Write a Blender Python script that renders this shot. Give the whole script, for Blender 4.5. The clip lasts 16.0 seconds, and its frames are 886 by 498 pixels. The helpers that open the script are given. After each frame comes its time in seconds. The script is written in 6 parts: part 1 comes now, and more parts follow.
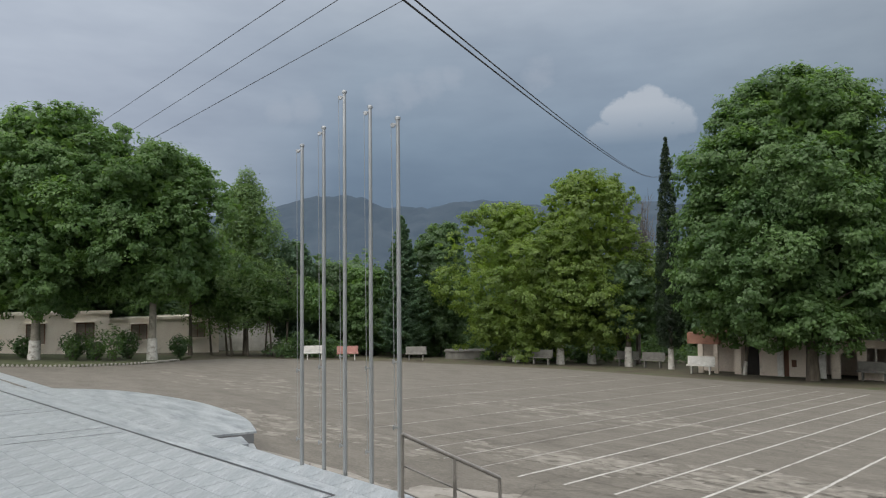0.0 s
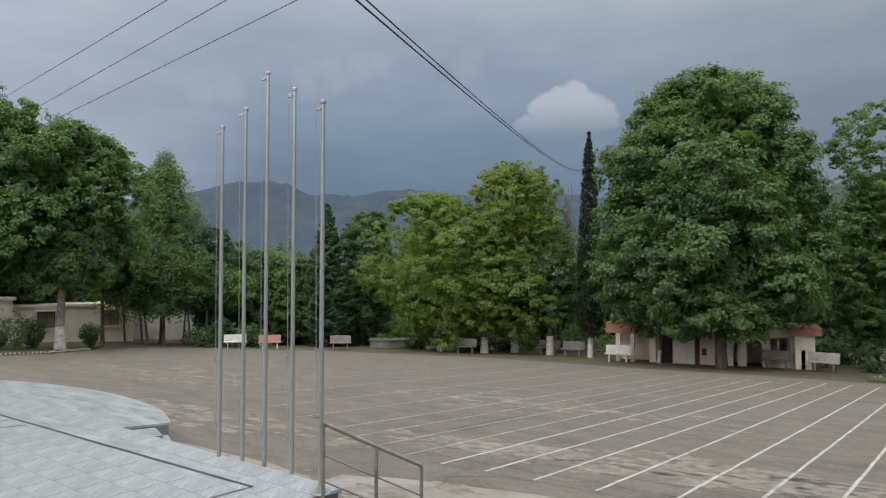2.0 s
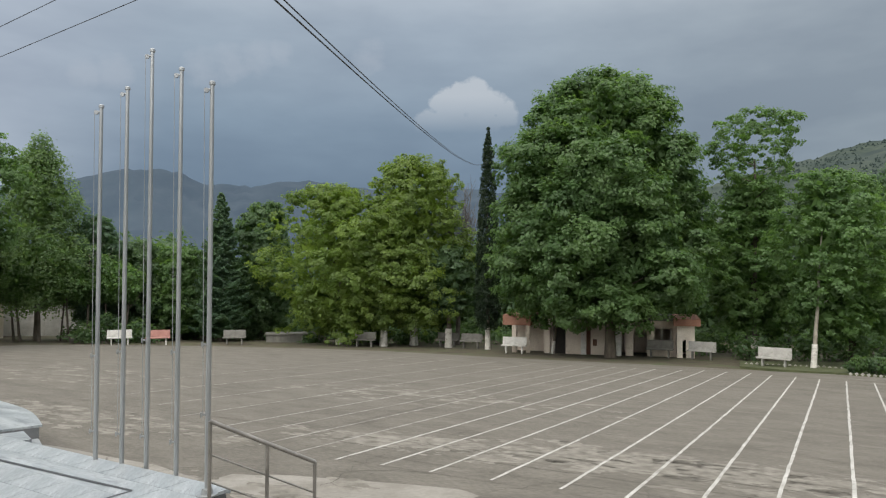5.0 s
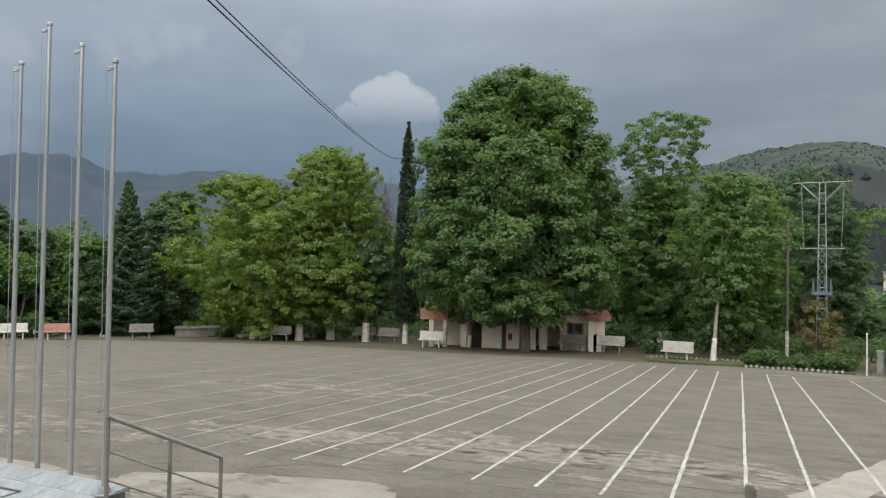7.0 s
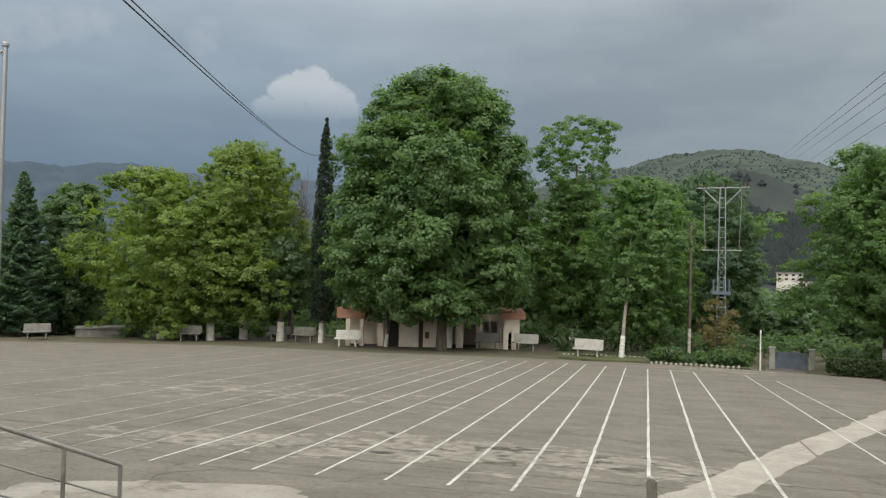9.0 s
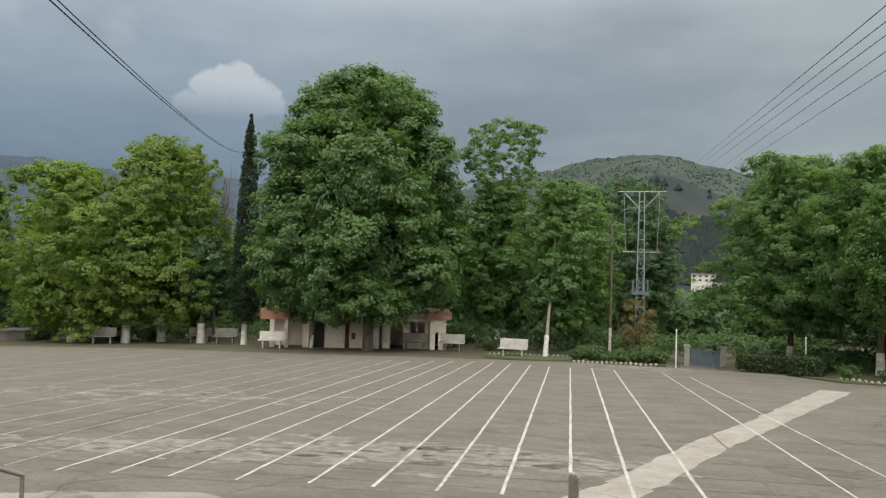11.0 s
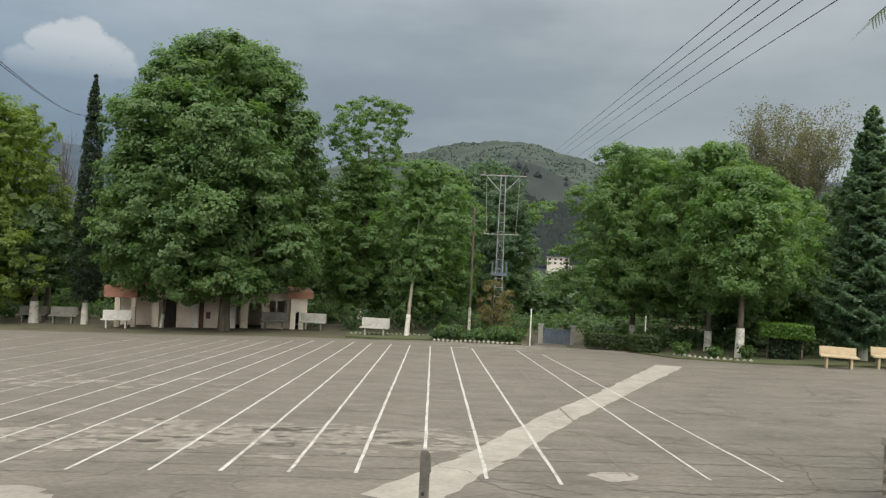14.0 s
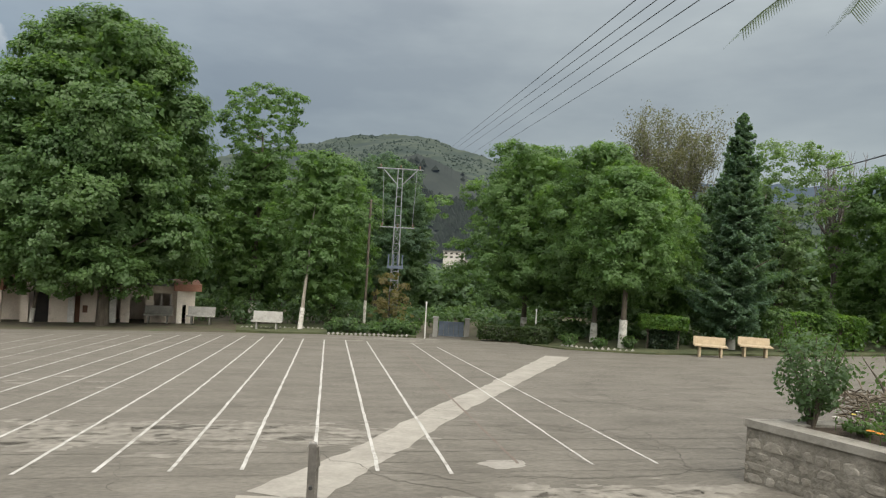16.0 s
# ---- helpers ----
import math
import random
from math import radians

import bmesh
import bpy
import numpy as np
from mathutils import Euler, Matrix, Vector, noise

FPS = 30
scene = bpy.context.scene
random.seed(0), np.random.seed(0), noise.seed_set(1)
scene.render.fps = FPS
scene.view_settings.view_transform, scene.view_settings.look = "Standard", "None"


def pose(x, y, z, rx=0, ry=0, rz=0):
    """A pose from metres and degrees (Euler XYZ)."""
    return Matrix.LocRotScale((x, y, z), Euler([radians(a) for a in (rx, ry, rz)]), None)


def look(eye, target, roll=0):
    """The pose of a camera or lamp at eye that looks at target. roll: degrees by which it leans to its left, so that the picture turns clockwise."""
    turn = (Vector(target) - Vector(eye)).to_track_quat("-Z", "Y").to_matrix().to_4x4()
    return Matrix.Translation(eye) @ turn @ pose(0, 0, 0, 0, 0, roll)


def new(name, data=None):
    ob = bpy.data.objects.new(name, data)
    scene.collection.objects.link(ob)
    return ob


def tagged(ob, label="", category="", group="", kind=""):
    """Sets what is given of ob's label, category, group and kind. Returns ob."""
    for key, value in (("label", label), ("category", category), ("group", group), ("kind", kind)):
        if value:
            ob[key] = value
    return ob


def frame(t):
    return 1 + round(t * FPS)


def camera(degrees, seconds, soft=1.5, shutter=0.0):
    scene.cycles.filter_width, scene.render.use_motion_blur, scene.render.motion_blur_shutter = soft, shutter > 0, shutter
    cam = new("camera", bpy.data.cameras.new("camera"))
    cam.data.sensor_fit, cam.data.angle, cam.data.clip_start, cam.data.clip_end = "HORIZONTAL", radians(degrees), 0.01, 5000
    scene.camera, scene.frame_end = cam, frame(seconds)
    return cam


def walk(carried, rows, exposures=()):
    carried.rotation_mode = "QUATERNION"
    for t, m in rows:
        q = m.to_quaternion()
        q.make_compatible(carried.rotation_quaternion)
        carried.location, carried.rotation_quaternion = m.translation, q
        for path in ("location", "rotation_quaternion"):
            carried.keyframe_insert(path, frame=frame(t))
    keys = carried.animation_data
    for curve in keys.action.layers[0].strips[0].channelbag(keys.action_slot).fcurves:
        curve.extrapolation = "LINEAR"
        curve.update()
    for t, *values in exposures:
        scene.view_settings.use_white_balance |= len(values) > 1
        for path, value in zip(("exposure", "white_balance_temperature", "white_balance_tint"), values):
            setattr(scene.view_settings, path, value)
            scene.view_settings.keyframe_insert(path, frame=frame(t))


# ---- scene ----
# camera: it stands on an upper landing, turns to the right and drifts half a step
cam = camera(65.1, 16.0, 1.2)
PATH = [
    (0.0, -0.000, -0.000, 2.662, 0.00, 3.03, 0.57),
    (0.5, -0.001, 0.003, 2.659, -1.45, 2.83, 0.56),
    (1.0, 0.001, 0.004, 2.654, -2.69, 2.53, 0.27),
    (1.5, 0.012, 0.049, 2.648, -4.23, 2.28, 0.18),
    (2.0, 0.021, 0.058, 2.645, -6.05, 2.12, -0.02),
    (2.5, 0.027, 0.078, 2.645, -7.27, 2.24, 0.08),
    (3.0, 0.037, 0.101, 2.642, -8.83, 1.79, 0.15),
    (3.5, 0.041, 0.133, 2.644, -10.55, 1.40, -0.04),
    (4.0, 0.049, 0.157, 2.633, -11.73, 1.53, -0.10),
    (6.5, 0.134, 0.177, 2.599, -19.06, 1.30, -0.69),
    (7.0, 0.142, 0.180, 2.583, -20.90, 1.23, -0.92),
    (7.5, 0.147, 0.200, 2.597, -22.89, 1.06, -1.13),
    (8.0, 0.162, 0.190, 2.599, -24.59, 1.13, -1.13),
    (8.5, 0.176, 0.198, 2.605, -26.43, 1.19, -1.17),
    (9.0, 0.192, 0.182, 2.604, -27.62, 1.23, -1.33),
    (11.5, 0.251, 0.221, 2.575, -35.49, 1.14, -1.91),
    (12.0, 0.287, 0.228, 2.559, -37.30, 0.63, -2.29),
    (12.5, 0.312, 0.241, 2.567, -38.52, 0.20, -1.91),
    (13.0, 0.327, 0.239, 2.565, -40.38, 0.66, -1.91),
    (13.5, 0.338, 0.249, 2.549, -43.19, 0.48, -2.50),
    (14.0, 0.384, 0.272, 2.545, -44.74, 0.20, -2.67),
    (14.5, 0.453, 0.296, 2.524, -46.85, 0.27, -2.72),
    (15.0, 0.436, 0.271, 2.527, -48.90, 0.18, -2.93),
    (15.5, 0.449, 0.273, 2.518, -50.93, 0.47, -2.98),
    (16.0, 0.451, 0.264, 2.516, -53.24, 0.11, -3.30),
]
walk(cam, [(t, pose(x, y, z, 0, 0, yaw) @ pose(0, 0, 0, 90 + pitch) @ pose(0, 0, 0, 0, 0, -lean)) for t, x, y, z, yaw, pitch, lean in PATH],
     exposures=[(0.0, -0.10, 6500, 10), (4.0, 0.03, 6560, 9), (8.0, 0.12, 6750, 8), (12.5, 0.19, 6900, 7), (16.0, 0.22, 6850, 8)])

# ---- the yard's plane, which falls gently away from the building, and its two axes
SLOPE_X, SLOPE_Y = -0.0247, -0.0556
OUT = Vector((0.70, 0.714, 0.0))       # away from the building, along the painted lines
ALONG = Vector((0.714, -0.70, 0.0))    # along the building's front


def gz(x, y):
    """Height of the yard at x, y; beyond the yard the land levels out and then falls to the valley."""
    r = math.hypot(x, y)
    z = SLOPE_X * x + SLOPE_Y * y
    if r > 62:
        k = min(1.0, (r - 62) / 60)
        z = z * 62 / r * (1 - k) + k * -4.5
        if r > 140:
            z = -4.5 - min(18.0, (r - 140) * 0.06)
    return z


# ---- light: an overcast afternoon, brighter overhead, with a faint broad sun
world = bpy.data.worlds.new("overcast_sky")
scene.world = world
world.use_nodes = True
wt = world.node_tree
wt.nodes.clear()


def wnode(kind, **inputs):
    n = wt.nodes.new(kind)
    for k, v in inputs.items():
        n.inputs[int(k[1:]) if k[0] == "i" and k[1:].isdigit() else k].default_value = v
    return n


SUN_EL, SUN_AZ = 52, 212      # degrees; azimuth clockwise from +y
sky = wt.nodes.new("ShaderNodeTexSky")
sky.sky_type, sky.sun_disc = "NISHITA", False
sky.sun_elevation, sky.sun_rotation = radians(SUN_EL), radians(SUN_AZ)
geo = wt.nodes.new("ShaderNodeTexCoord")
sep = wt.nodes.new("ShaderNodeSeparateXYZ")
wt.links.new(geo.outputs["Generated"], sep.inputs[0])


def wmath(op, a, b=None, clamp=False):
    n = wt.nodes.new("ShaderNodeMath")
    n.operation, n.use_clamp = op, clamp
    for i, v in enumerate((a, b)):
        if v is None:
            continue
        if isinstance(v, (int, float)):
            n.inputs[i].default_value = v
        else:
            wt.links.new(v, n.inputs[i])
    return n.outputs[0]


def wramp(fac, stops):
    n = wt.nodes.new("ShaderNodeValToRGB")
    while len(n.color_ramp.elements) < len(stops):
        n.color_ramp.elements.new(0.5)
    for e, (p, c) in zip(n.color_ramp.elements, stops):
        e.position, e.color = p, (*c, 1) if len(c) == 3 else c
    wt.links.new(fac, n.inputs[0])
    return n.outputs[0]


def wmix(fac, a, b, blend="MIX"):
    n = wt.nodes.new("ShaderNodeMix")
    n.data_type, n.blend_type = "RGBA", blend
    for i, v in ((0, fac), (6, a), (7, b)):
        if isinstance(v, (int, float)):
            n.inputs[i].default_value = v
        elif isinstance(v, tuple):
            n.inputs[i].default_value = (*v, 1)
        else:
            wt.links.new(v, n.inputs[i])
    return n.outputs[2]


def wnoise(scale, detail, stretch, rough=0.55, shift=(0, 0, 0)):
    m = wt.nodes.new("ShaderNodeMapping")
    m.inputs["Scale"].default_value = stretch
    m.inputs["Location"].default_value = shift
    wt.links.new(geo.outputs["Generated"], m.inputs[0])
    n = wnode("ShaderNodeTexNoise", Scale=scale, Detail=detail, Roughness=rough)
    wt.links.new(m.outputs[0], n.inputs["Vector"])
    return n.outputs["Fac"]


def wtoward(az, el):
    """How near a direction (azimuth to the left, elevation) lies: the cosine."""
    d = (-math.sin(radians(az)) * math.cos(radians(el)), math.cos(radians(az)) * math.cos(radians(el)), math.sin(radians(el)))
    n = wt.nodes.new("ShaderNodeVectorMath")
    n.operation = "DOT_PRODUCT"
    wt.links.new(geo.outputs["Generated"], n.inputs[0])
    n.inputs[1].default_value = d
    return n.outputs["Value"]


# heavy grey-blue cloud deck: slate near the horizon ahead, paler above and towards the right
deck = wramp(sep.outputs[2], [(0.0, (0.19, 0.25, 0.33)), (0.10, (0.15, 0.215, 0.30)), (0.2, (0.20, 0.27, 0.36)), (0.33, (0.33, 0.40, 0.49)), (0.55, (0.8, 0.85, 0.92)), (1.0, (1.5, 1.52, 1.55))])
pale = wramp(wtoward(-75, 14), [(0.55, (0, 0, 0)), (0.98, (1, 1, 1))])
deck = wmix(wmath("MULTIPLY", pale, 0.75), deck, wramp(sep.outputs[2], [(0.0, (0.33, 0.38, 0.41)), (0.33, (0.36, 0.41, 0.45)), (0.55, (0.9, 0.95, 1.02)), (1.0, (1.7, 1.72, 1.75))]))
pale_left = wramp(wtoward(34, 14), [(0.90, (0, 0, 0)), (0.995, (1, 1, 1))])
deck = wmix(wmath("MULTIPLY", pale_left, 0.8), deck, (0.50, 0.56, 0.66))
# the cloud round the hidden sun glows broadly
veil = wramp(wtoward(-SUN_AZ, SUN_EL), [(0.35, (0, 0, 0)), (1.0, (1, 1, 1))])
deck = wmix(wmath("MULTIPLY", veil, 0.9), deck, (2.7, 2.65, 2.55))
billow = wramp(wnoise(2.3, 5, (1, 1, 3.2)), [(0.33, (0.82, 0.83, 0.86)), (0.68, (1.2, 1.18, 1.15))])
deck = wmix(1.0, deck, billow, "MULTIPLY")
# one lit cumulus and some thin pale shreds low in the deck: heaps of soft discs broken up by noise
puff = wnoise(30.0, 8, (1, 1, 1.3), 0.62)


def heap(discs, ragged):
    best = None
    for az, el, r in discs:
        c = math.cos(radians(r))
        v = wmath("DIVIDE", wmath("SUBTRACT", wtoward(az, el), c), 1 - c)
        best = v if best is None else wmath("MAXIMUM", best, v)
    return wmath("ADD", best, wmath("MULTIPLY", wmath("SUBTRACT", puff, 0.5), ragged))


cumulus = wramp(heap([(-14.6, 13.3, 1.5), (-16.4, 13.7, 1.9), (-18.3, 13.3, 1.4), (-17.2, 12.4, 2.2), (-15.0, 12.0, 2.0), (-13.2, 11.7, 1.4), (-19.4, 12.6, 1.2)], 2.3), [(0.0, (0, 0, 0)), (0.45, (1, 1, 1))])
cumulus = wmath("MULTIPLY", cumulus, wramp(sep.outputs[2], [(0.192, (0, 0, 0)), (0.242, (1, 1, 1))]))
shreds = wramp(heap([(13.2, 14.0, 1.3), (11.4, 14.3, 1.5), (5.0, 15.3, 1.6), (3.0, 15.8, 1.7), (1.0, 16.3, 1.5), (-1.0, 16.8, 1.1), (-8.0, 17.0, 1.5)], 2.6), [(0.0, (0, 0, 0)), (1.0, (1, 1, 1))])
deck = wmix(wmath("MULTIPLY", shreds, 0.36), deck, (0.44, 0.49, 0.57))
deck = wmix(wmath("MULTIPLY", cumulus, 0.70), deck, (0.56, 0.60, 0.655))
bg_sky = wnode("ShaderNodeBackground", Strength=0.05)
wt.links.new(sky.outputs[0], bg_sky.inputs[0])
bg_deck = wnode("ShaderNodeBackground", Strength=1.0)
wt.links.new(deck, bg_deck.inputs[0])
mixw = wnode("ShaderNodeMixShader", Fac=0.94)
wt.links.new(bg_sky.outputs[0], mixw.inputs[1])
wt.links.new(bg_deck.outputs[0], mixw.inputs[2])
wout = wt.nodes.new("ShaderNodeOutputWorld")
wt.links.new(mixw.outputs[0], wout.inputs[0])

sun_data = bpy.data.lights.new("sun", "SUN")
sun_data.energy, sun_data.angle, sun_data.color = 1.35, radians(40), (1.0, 0.96, 0.9)
sun = new("sun", sun_data)
sun.matrix_world = look((0, 0, 60), Vector((0, 0, 60)) - Vector((math.sin(radians(SUN_AZ)) * math.cos(radians(SUN_EL)), math.cos(radians(SUN_AZ)) * math.cos(radians(SUN_EL)), math.sin(radians(SUN_EL)))))


# ---- materials
def mat(name, dark, light, scale=3.0, rough=0.8, bump=0.2, fine=40.0, metal=0.0, spots=None, island=0.0, coords="Object", stretch=(1, 1, 1), contrast=(0.3, 0.7), through_light=0.0, haze_glow=None, turn=None, stains=None, grit=0.35):
    """A surface with a coarse mottle between two colours, fine grain and relief; spots and stains: (colour, scale, amount); turn lays the drawn-out grain along that direction."""
    m = bpy.data.materials.new(name)
    m.use_nodes = True
    nt = m.node_tree
    bs = nt.nodes["Principled BSDF"]
    tc = nt.nodes.new("ShaderNodeTexCoord")
    mp = nt.nodes.new("ShaderNodeMapping")
    mp.inputs["Scale"].default_value = stretch
    if turn is not None:
        mp.vector_type = "TEXTURE"
        mp.inputs["Rotation"].default_value = (0, 0, radians(turn))
    nt.links.new(tc.outputs[coords], mp.inputs[0])

    def noise_node(s, d, r=0.55):
        n = nt.nodes.new("ShaderNodeTexNoise")
        n.inputs["Scale"].default_value, n.inputs["Detail"].default_value, n.inputs["Roughness"].default_value = s, d, r
        nt.links.new(mp.outputs[0], n.inputs["Vector"])
        return n.outputs["Fac"]

    def ramp(fac, a, b, pa, pb):
        n = nt.nodes.new("ShaderNodeValToRGB")
        n.color_ramp.elements[0].position, n.color_ramp.elements[1].position = pa, pb
        n.color_ramp.elements[0].color, n.color_ramp.elements[1].color = (*a, 1), (*b, 1)
        nt.links.new(fac, n.inputs[0])
        return n.outputs[0]

    def mix(fac, a, b, blend="MIX"):
        n = nt.nodes.new("ShaderNodeMix")
        n.data_type, n.blend_type = "RGBA", blend
        for i, v in ((0, fac), (6, a), (7, b)):
            if isinstance(v, float):
                n.inputs[i].default_value = v
            elif isinstance(v, tuple):
                n.inputs[i].default_value = (*v, 1)
            else:
                nt.links.new(v, n.inputs[i])
        return n.outputs[2]

    coarse, grain = noise_node(scale, 6), noise_node(fine, 4)
    col = ramp(coarse, dark, light, *contrast)
    col = mix(grit, col, ramp(grain, (0.72, 0.72, 0.72), (1.25, 1.25, 1.25), 0.3, 0.7), "MULTIPLY")
    for patch in (spots, stains):
        if not patch:
            continue
        colour, s, amount = patch
        f = ramp(noise_node(s + (0.0 if patch is spots else 0.13), 8, 0.68), (0, 0, 0), (1, 1, 1), 1 - amount - 0.08, 1 - amount + 0.08)
        col = mix(f, col, colour)
    if island:
        g = nt.nodes.new("ShaderNodeNewGeometry")
        o = nt.nodes.new("ShaderNodeObjectInfo")
        col = mix(1.0, col, ramp(g.outputs["Random Per Island"], (1 - island,) * 3, (1 + island,) * 3, 0, 1), "MULTIPLY")
        col = mix(1.0, col, ramp(o.outputs["Random"], (1 - island * 0.5,) * 3, (1 + island * 0.5,) * 3, 0, 1), "MULTIPLY")
    nt.links.new(col, bs.inputs["Base Color"])
    bs.inputs["Roughness"].default_value, bs.inputs["Metallic"].default_value = rough, metal
    if bump:
        b = nt.nodes.new("ShaderNodeBump")
        b.inputs["Strength"].default_value, b.inputs["Distance"].default_value = bump, 0.02
        nt.links.new(grain, b.inputs["Height"])
        nt.links.new(b.outputs[0], bs.inputs["Normal"])
    if through_light:
        tr = nt.nodes.new("ShaderNodeBsdfTranslucent")
        nt.links.new(mix(1.0, col, (1.25, 1.3, 0.6), "MULTIPLY"), tr.inputs[0])
        ms = nt.nodes.new("ShaderNodeMixShader")
        ms.inputs[0].default_value = through_light
        nt.links.new(bs.outputs[0], ms.inputs[1])
        nt.links.new(tr.outputs[0], ms.inputs[2])
        nt.links.new(ms.outputs[0], nt.nodes["Material Output"].inputs[0])
    # faint emission that puts distance haze into the surface's own colour
    if haze_glow:
        bs.inputs["Emission Color"].default_value, bs.inputs["Emission Strength"].default_value = (*haze_glow, 1), 1.0
    return m


def foliage(name, dark, light, scale=0.5):
    return mat(name, dark, light, scale=scale, rough=0.5, bump=0, fine=3.0, island=0.14, through_light=0.56, contrast=(0.32, 0.68))


CONCRETE = mat("worn_concrete", (0.108, 0.098, 0.082), (0.168, 0.154, 0.131), scale=1.0, rough=0.9, bump=0.9, fine=15, spots=((0.186, 0.172, 0.149), 2.1, 0.36), stains=((0.096, 0.087, 0.073), 1.3, 0.34), contrast=(0.25, 0.72), stretch=(1.5, 0.7, 1), turn=-44.4, grit=0.75)
CEMENT = mat("pale_cement", (0.221, 0.205, 0.180), (0.295, 0.278, 0.249), scale=1.2, rough=0.9, bump=0.4, fine=14, spots=((0.21, 0.195, 0.17), 1.7, 0.40))
SCUFF = mat("scuffed_cement", (0.198, 0.183, 0.157), (0.277, 0.259, 0.226), scale=3.5, rough=0.92, bump=0.5, fine=16, spots=((0.155, 0.142, 0.121), 4.0, 0.47), grit=0.6)
BAND_CEMENT = mat("band_cement", (0.264, 0.246, 0.216), (0.352, 0.333, 0.295), scale=1.6, rough=0.9, bump=0.4, fine=14, spots=((0.24, 0.222, 0.195), 2.2, 0.36))
LINE_PAINT = mat("worn_white_paint", (0.386, 0.377, 0.350), (0.534, 0.524, 0.497), scale=2, rough=0.8, bump=0.2, fine=18, spots=((0.25, 0.235, 0.21), 5.0, 0.42))
FADED_PAINT = mat("faded_white_paint", (0.32, 0.305, 0.28), (0.44, 0.425, 0.40), scale=2, rough=0.85, bump=0.2, fine=18, spots=((0.2, 0.185, 0.165), 4.0, 0.48))
RED_LINE = mat("rubbed_red_paint", (0.135, 0.105, 0.088), (0.175, 0.140, 0.118), scale=2, rough=0.9, bump=0.2, fine=18, spots=((0.165, 0.152, 0.13), 4.0, 0.45))
JOINT = mat("dark_joint", (0.07, 0.065, 0.055), (0.14, 0.13, 0.11), scale=3, rough=1.0, bump=0.2)
SOIL = mat("shaded_soil", (0.06, 0.05, 0.035), (0.13, 0.11, 0.075), scale=0.8, rough=1.0, bump=0.6, fine=7, spots=((0.06, 0.085, 0.03), 0.8, 0.42))
GRASS = mat("lawn", (0.052, 0.066, 0.028), (0.098, 0.108, 0.050), scale=1.0, rough=0.95, bump=0.5, fine=14, spots=((0.12, 0.11, 0.06), 1.1, 0.36))
MARBLE = mat("white_marble", (0.207, 0.233, 0.249), (0.409, 0.435, 0.450), scale=1.6, rough=0.34, bump=0.12, fine=12, spots=((0.160, 0.176, 0.196), 2.6, 0.40), stains=((0.42, 0.44, 0.47), 3.2, 0.34), island=0.10, stretch=(1.8, 0.42, 1), turn=-44.4, grit=0.5)
MARBLE_DARK = mat("dark_marble", (0.10, 0.105, 0.11), (0.18, 0.185, 0.19), scale=2, rough=0.35, bump=0.05, fine=10)
INLAY = mat("black_marble_inlay", (0.035, 0.037, 0.040), (0.075, 0.078, 0.083), scale=3, rough=0.4, bump=0.05, fine=12)
STEEL = mat("brushed_steel", (0.302, 0.319, 0.330), (0.448, 0.465, 0.476), scale=4, rough=0.34, bump=0.04, fine=60, metal=0.55, stretch=(1, 1, 0.08))
RAIL_STEEL = mat("weathered_rail_steel", (0.20, 0.19, 0.175), (0.36, 0.34, 0.315), scale=5, rough=0.40, bump=0.05, fine=50, metal=0.6)
DARK_STEEL = mat("dark_steel", (0.05, 0.05, 0.05), (0.11, 0.11, 0.11), scale=5, rough=0.5, bump=0.05, metal=0.5)
GALV = mat("galvanised_steel", (0.27, 0.285, 0.30), (0.38, 0.40, 0.42), scale=4, rough=0.55, bump=0.05, metal=0.3)
CABLE = mat("black_cable", (0.02, 0.02, 0.022), (0.045, 0.045, 0.05), scale=4, rough=0.6, bump=0)
BARK = mat("grey_bark", (0.07, 0.058, 0.045), (0.17, 0.145, 0.115), scale=3, rough=0.95, bump=0.7, fine=16, stretch=(1, 1, 0.35))
PALE_BARK = mat("pale_plane_bark", (0.20, 0.185, 0.15), (0.36, 0.33, 0.28), scale=2, rough=0.9, bump=0.5, fine=12, spots=((0.13, 0.115, 0.085), 2.2, 0.42))
LIME = mat("limewash", (0.50, 0.48, 0.44), (0.68, 0.67, 0.63), scale=3, rough=0.95, bump=0.4, fine=16, spots=((0.22, 0.19, 0.155), 3.5, 0.42))
PLASTER = mat("cream_plaster", (0.749, 0.676, 0.582), (0.874, 0.822, 0.728), scale=0.7, rough=0.92, bump=0.25, fine=14, spots=((0.42, 0.37, 0.30), 0.9, 0.34))
PINK_PLASTER = mat("pinkish_plaster", (0.60, 0.52, 0.44), (0.72, 0.64, 0.555), scale=0.9, rough=0.92, bump=0.25, fine=14, spots=((0.35, 0.28, 0.22), 1.2, 0.34))
TERRACOTTA = mat("terracotta_paint", (0.30, 0.145, 0.10), (0.43, 0.23, 0.165), scale=1.6, rough=0.85, bump=0.3, fine=14, spots=((0.24, 0.10, 0.07), 2, 0.34))
DARK_OPENING = mat("dark_interior", (0.012, 0.011, 0.010), (0.03, 0.027, 0.024), scale=2, rough=0.9, bump=0)
SHUTTER = mat("dusty_brown_shutter", (0.19, 0.160, 0.130), (0.29, 0.250, 0.210), scale=3, rough=0.75, bump=0.2, fine=20, stretch=(1, 1, 6))
BROWN_WOOD = mat("brown_painted_wood", (0.10, 0.045, 0.025), (0.19, 0.085, 0.05), scale=3, rough=0.6, bump=0.2, fine=20, stretch=(1, 1, 0.2))
WHITE_CONC = mat("whitewashed_concrete", (0.50, 0.49, 0.46), (0.70, 0.69, 0.66), scale=2, rough=0.85, bump=0.3, fine=16, spots=((0.36, 0.35, 0.31), 3, 0.32))
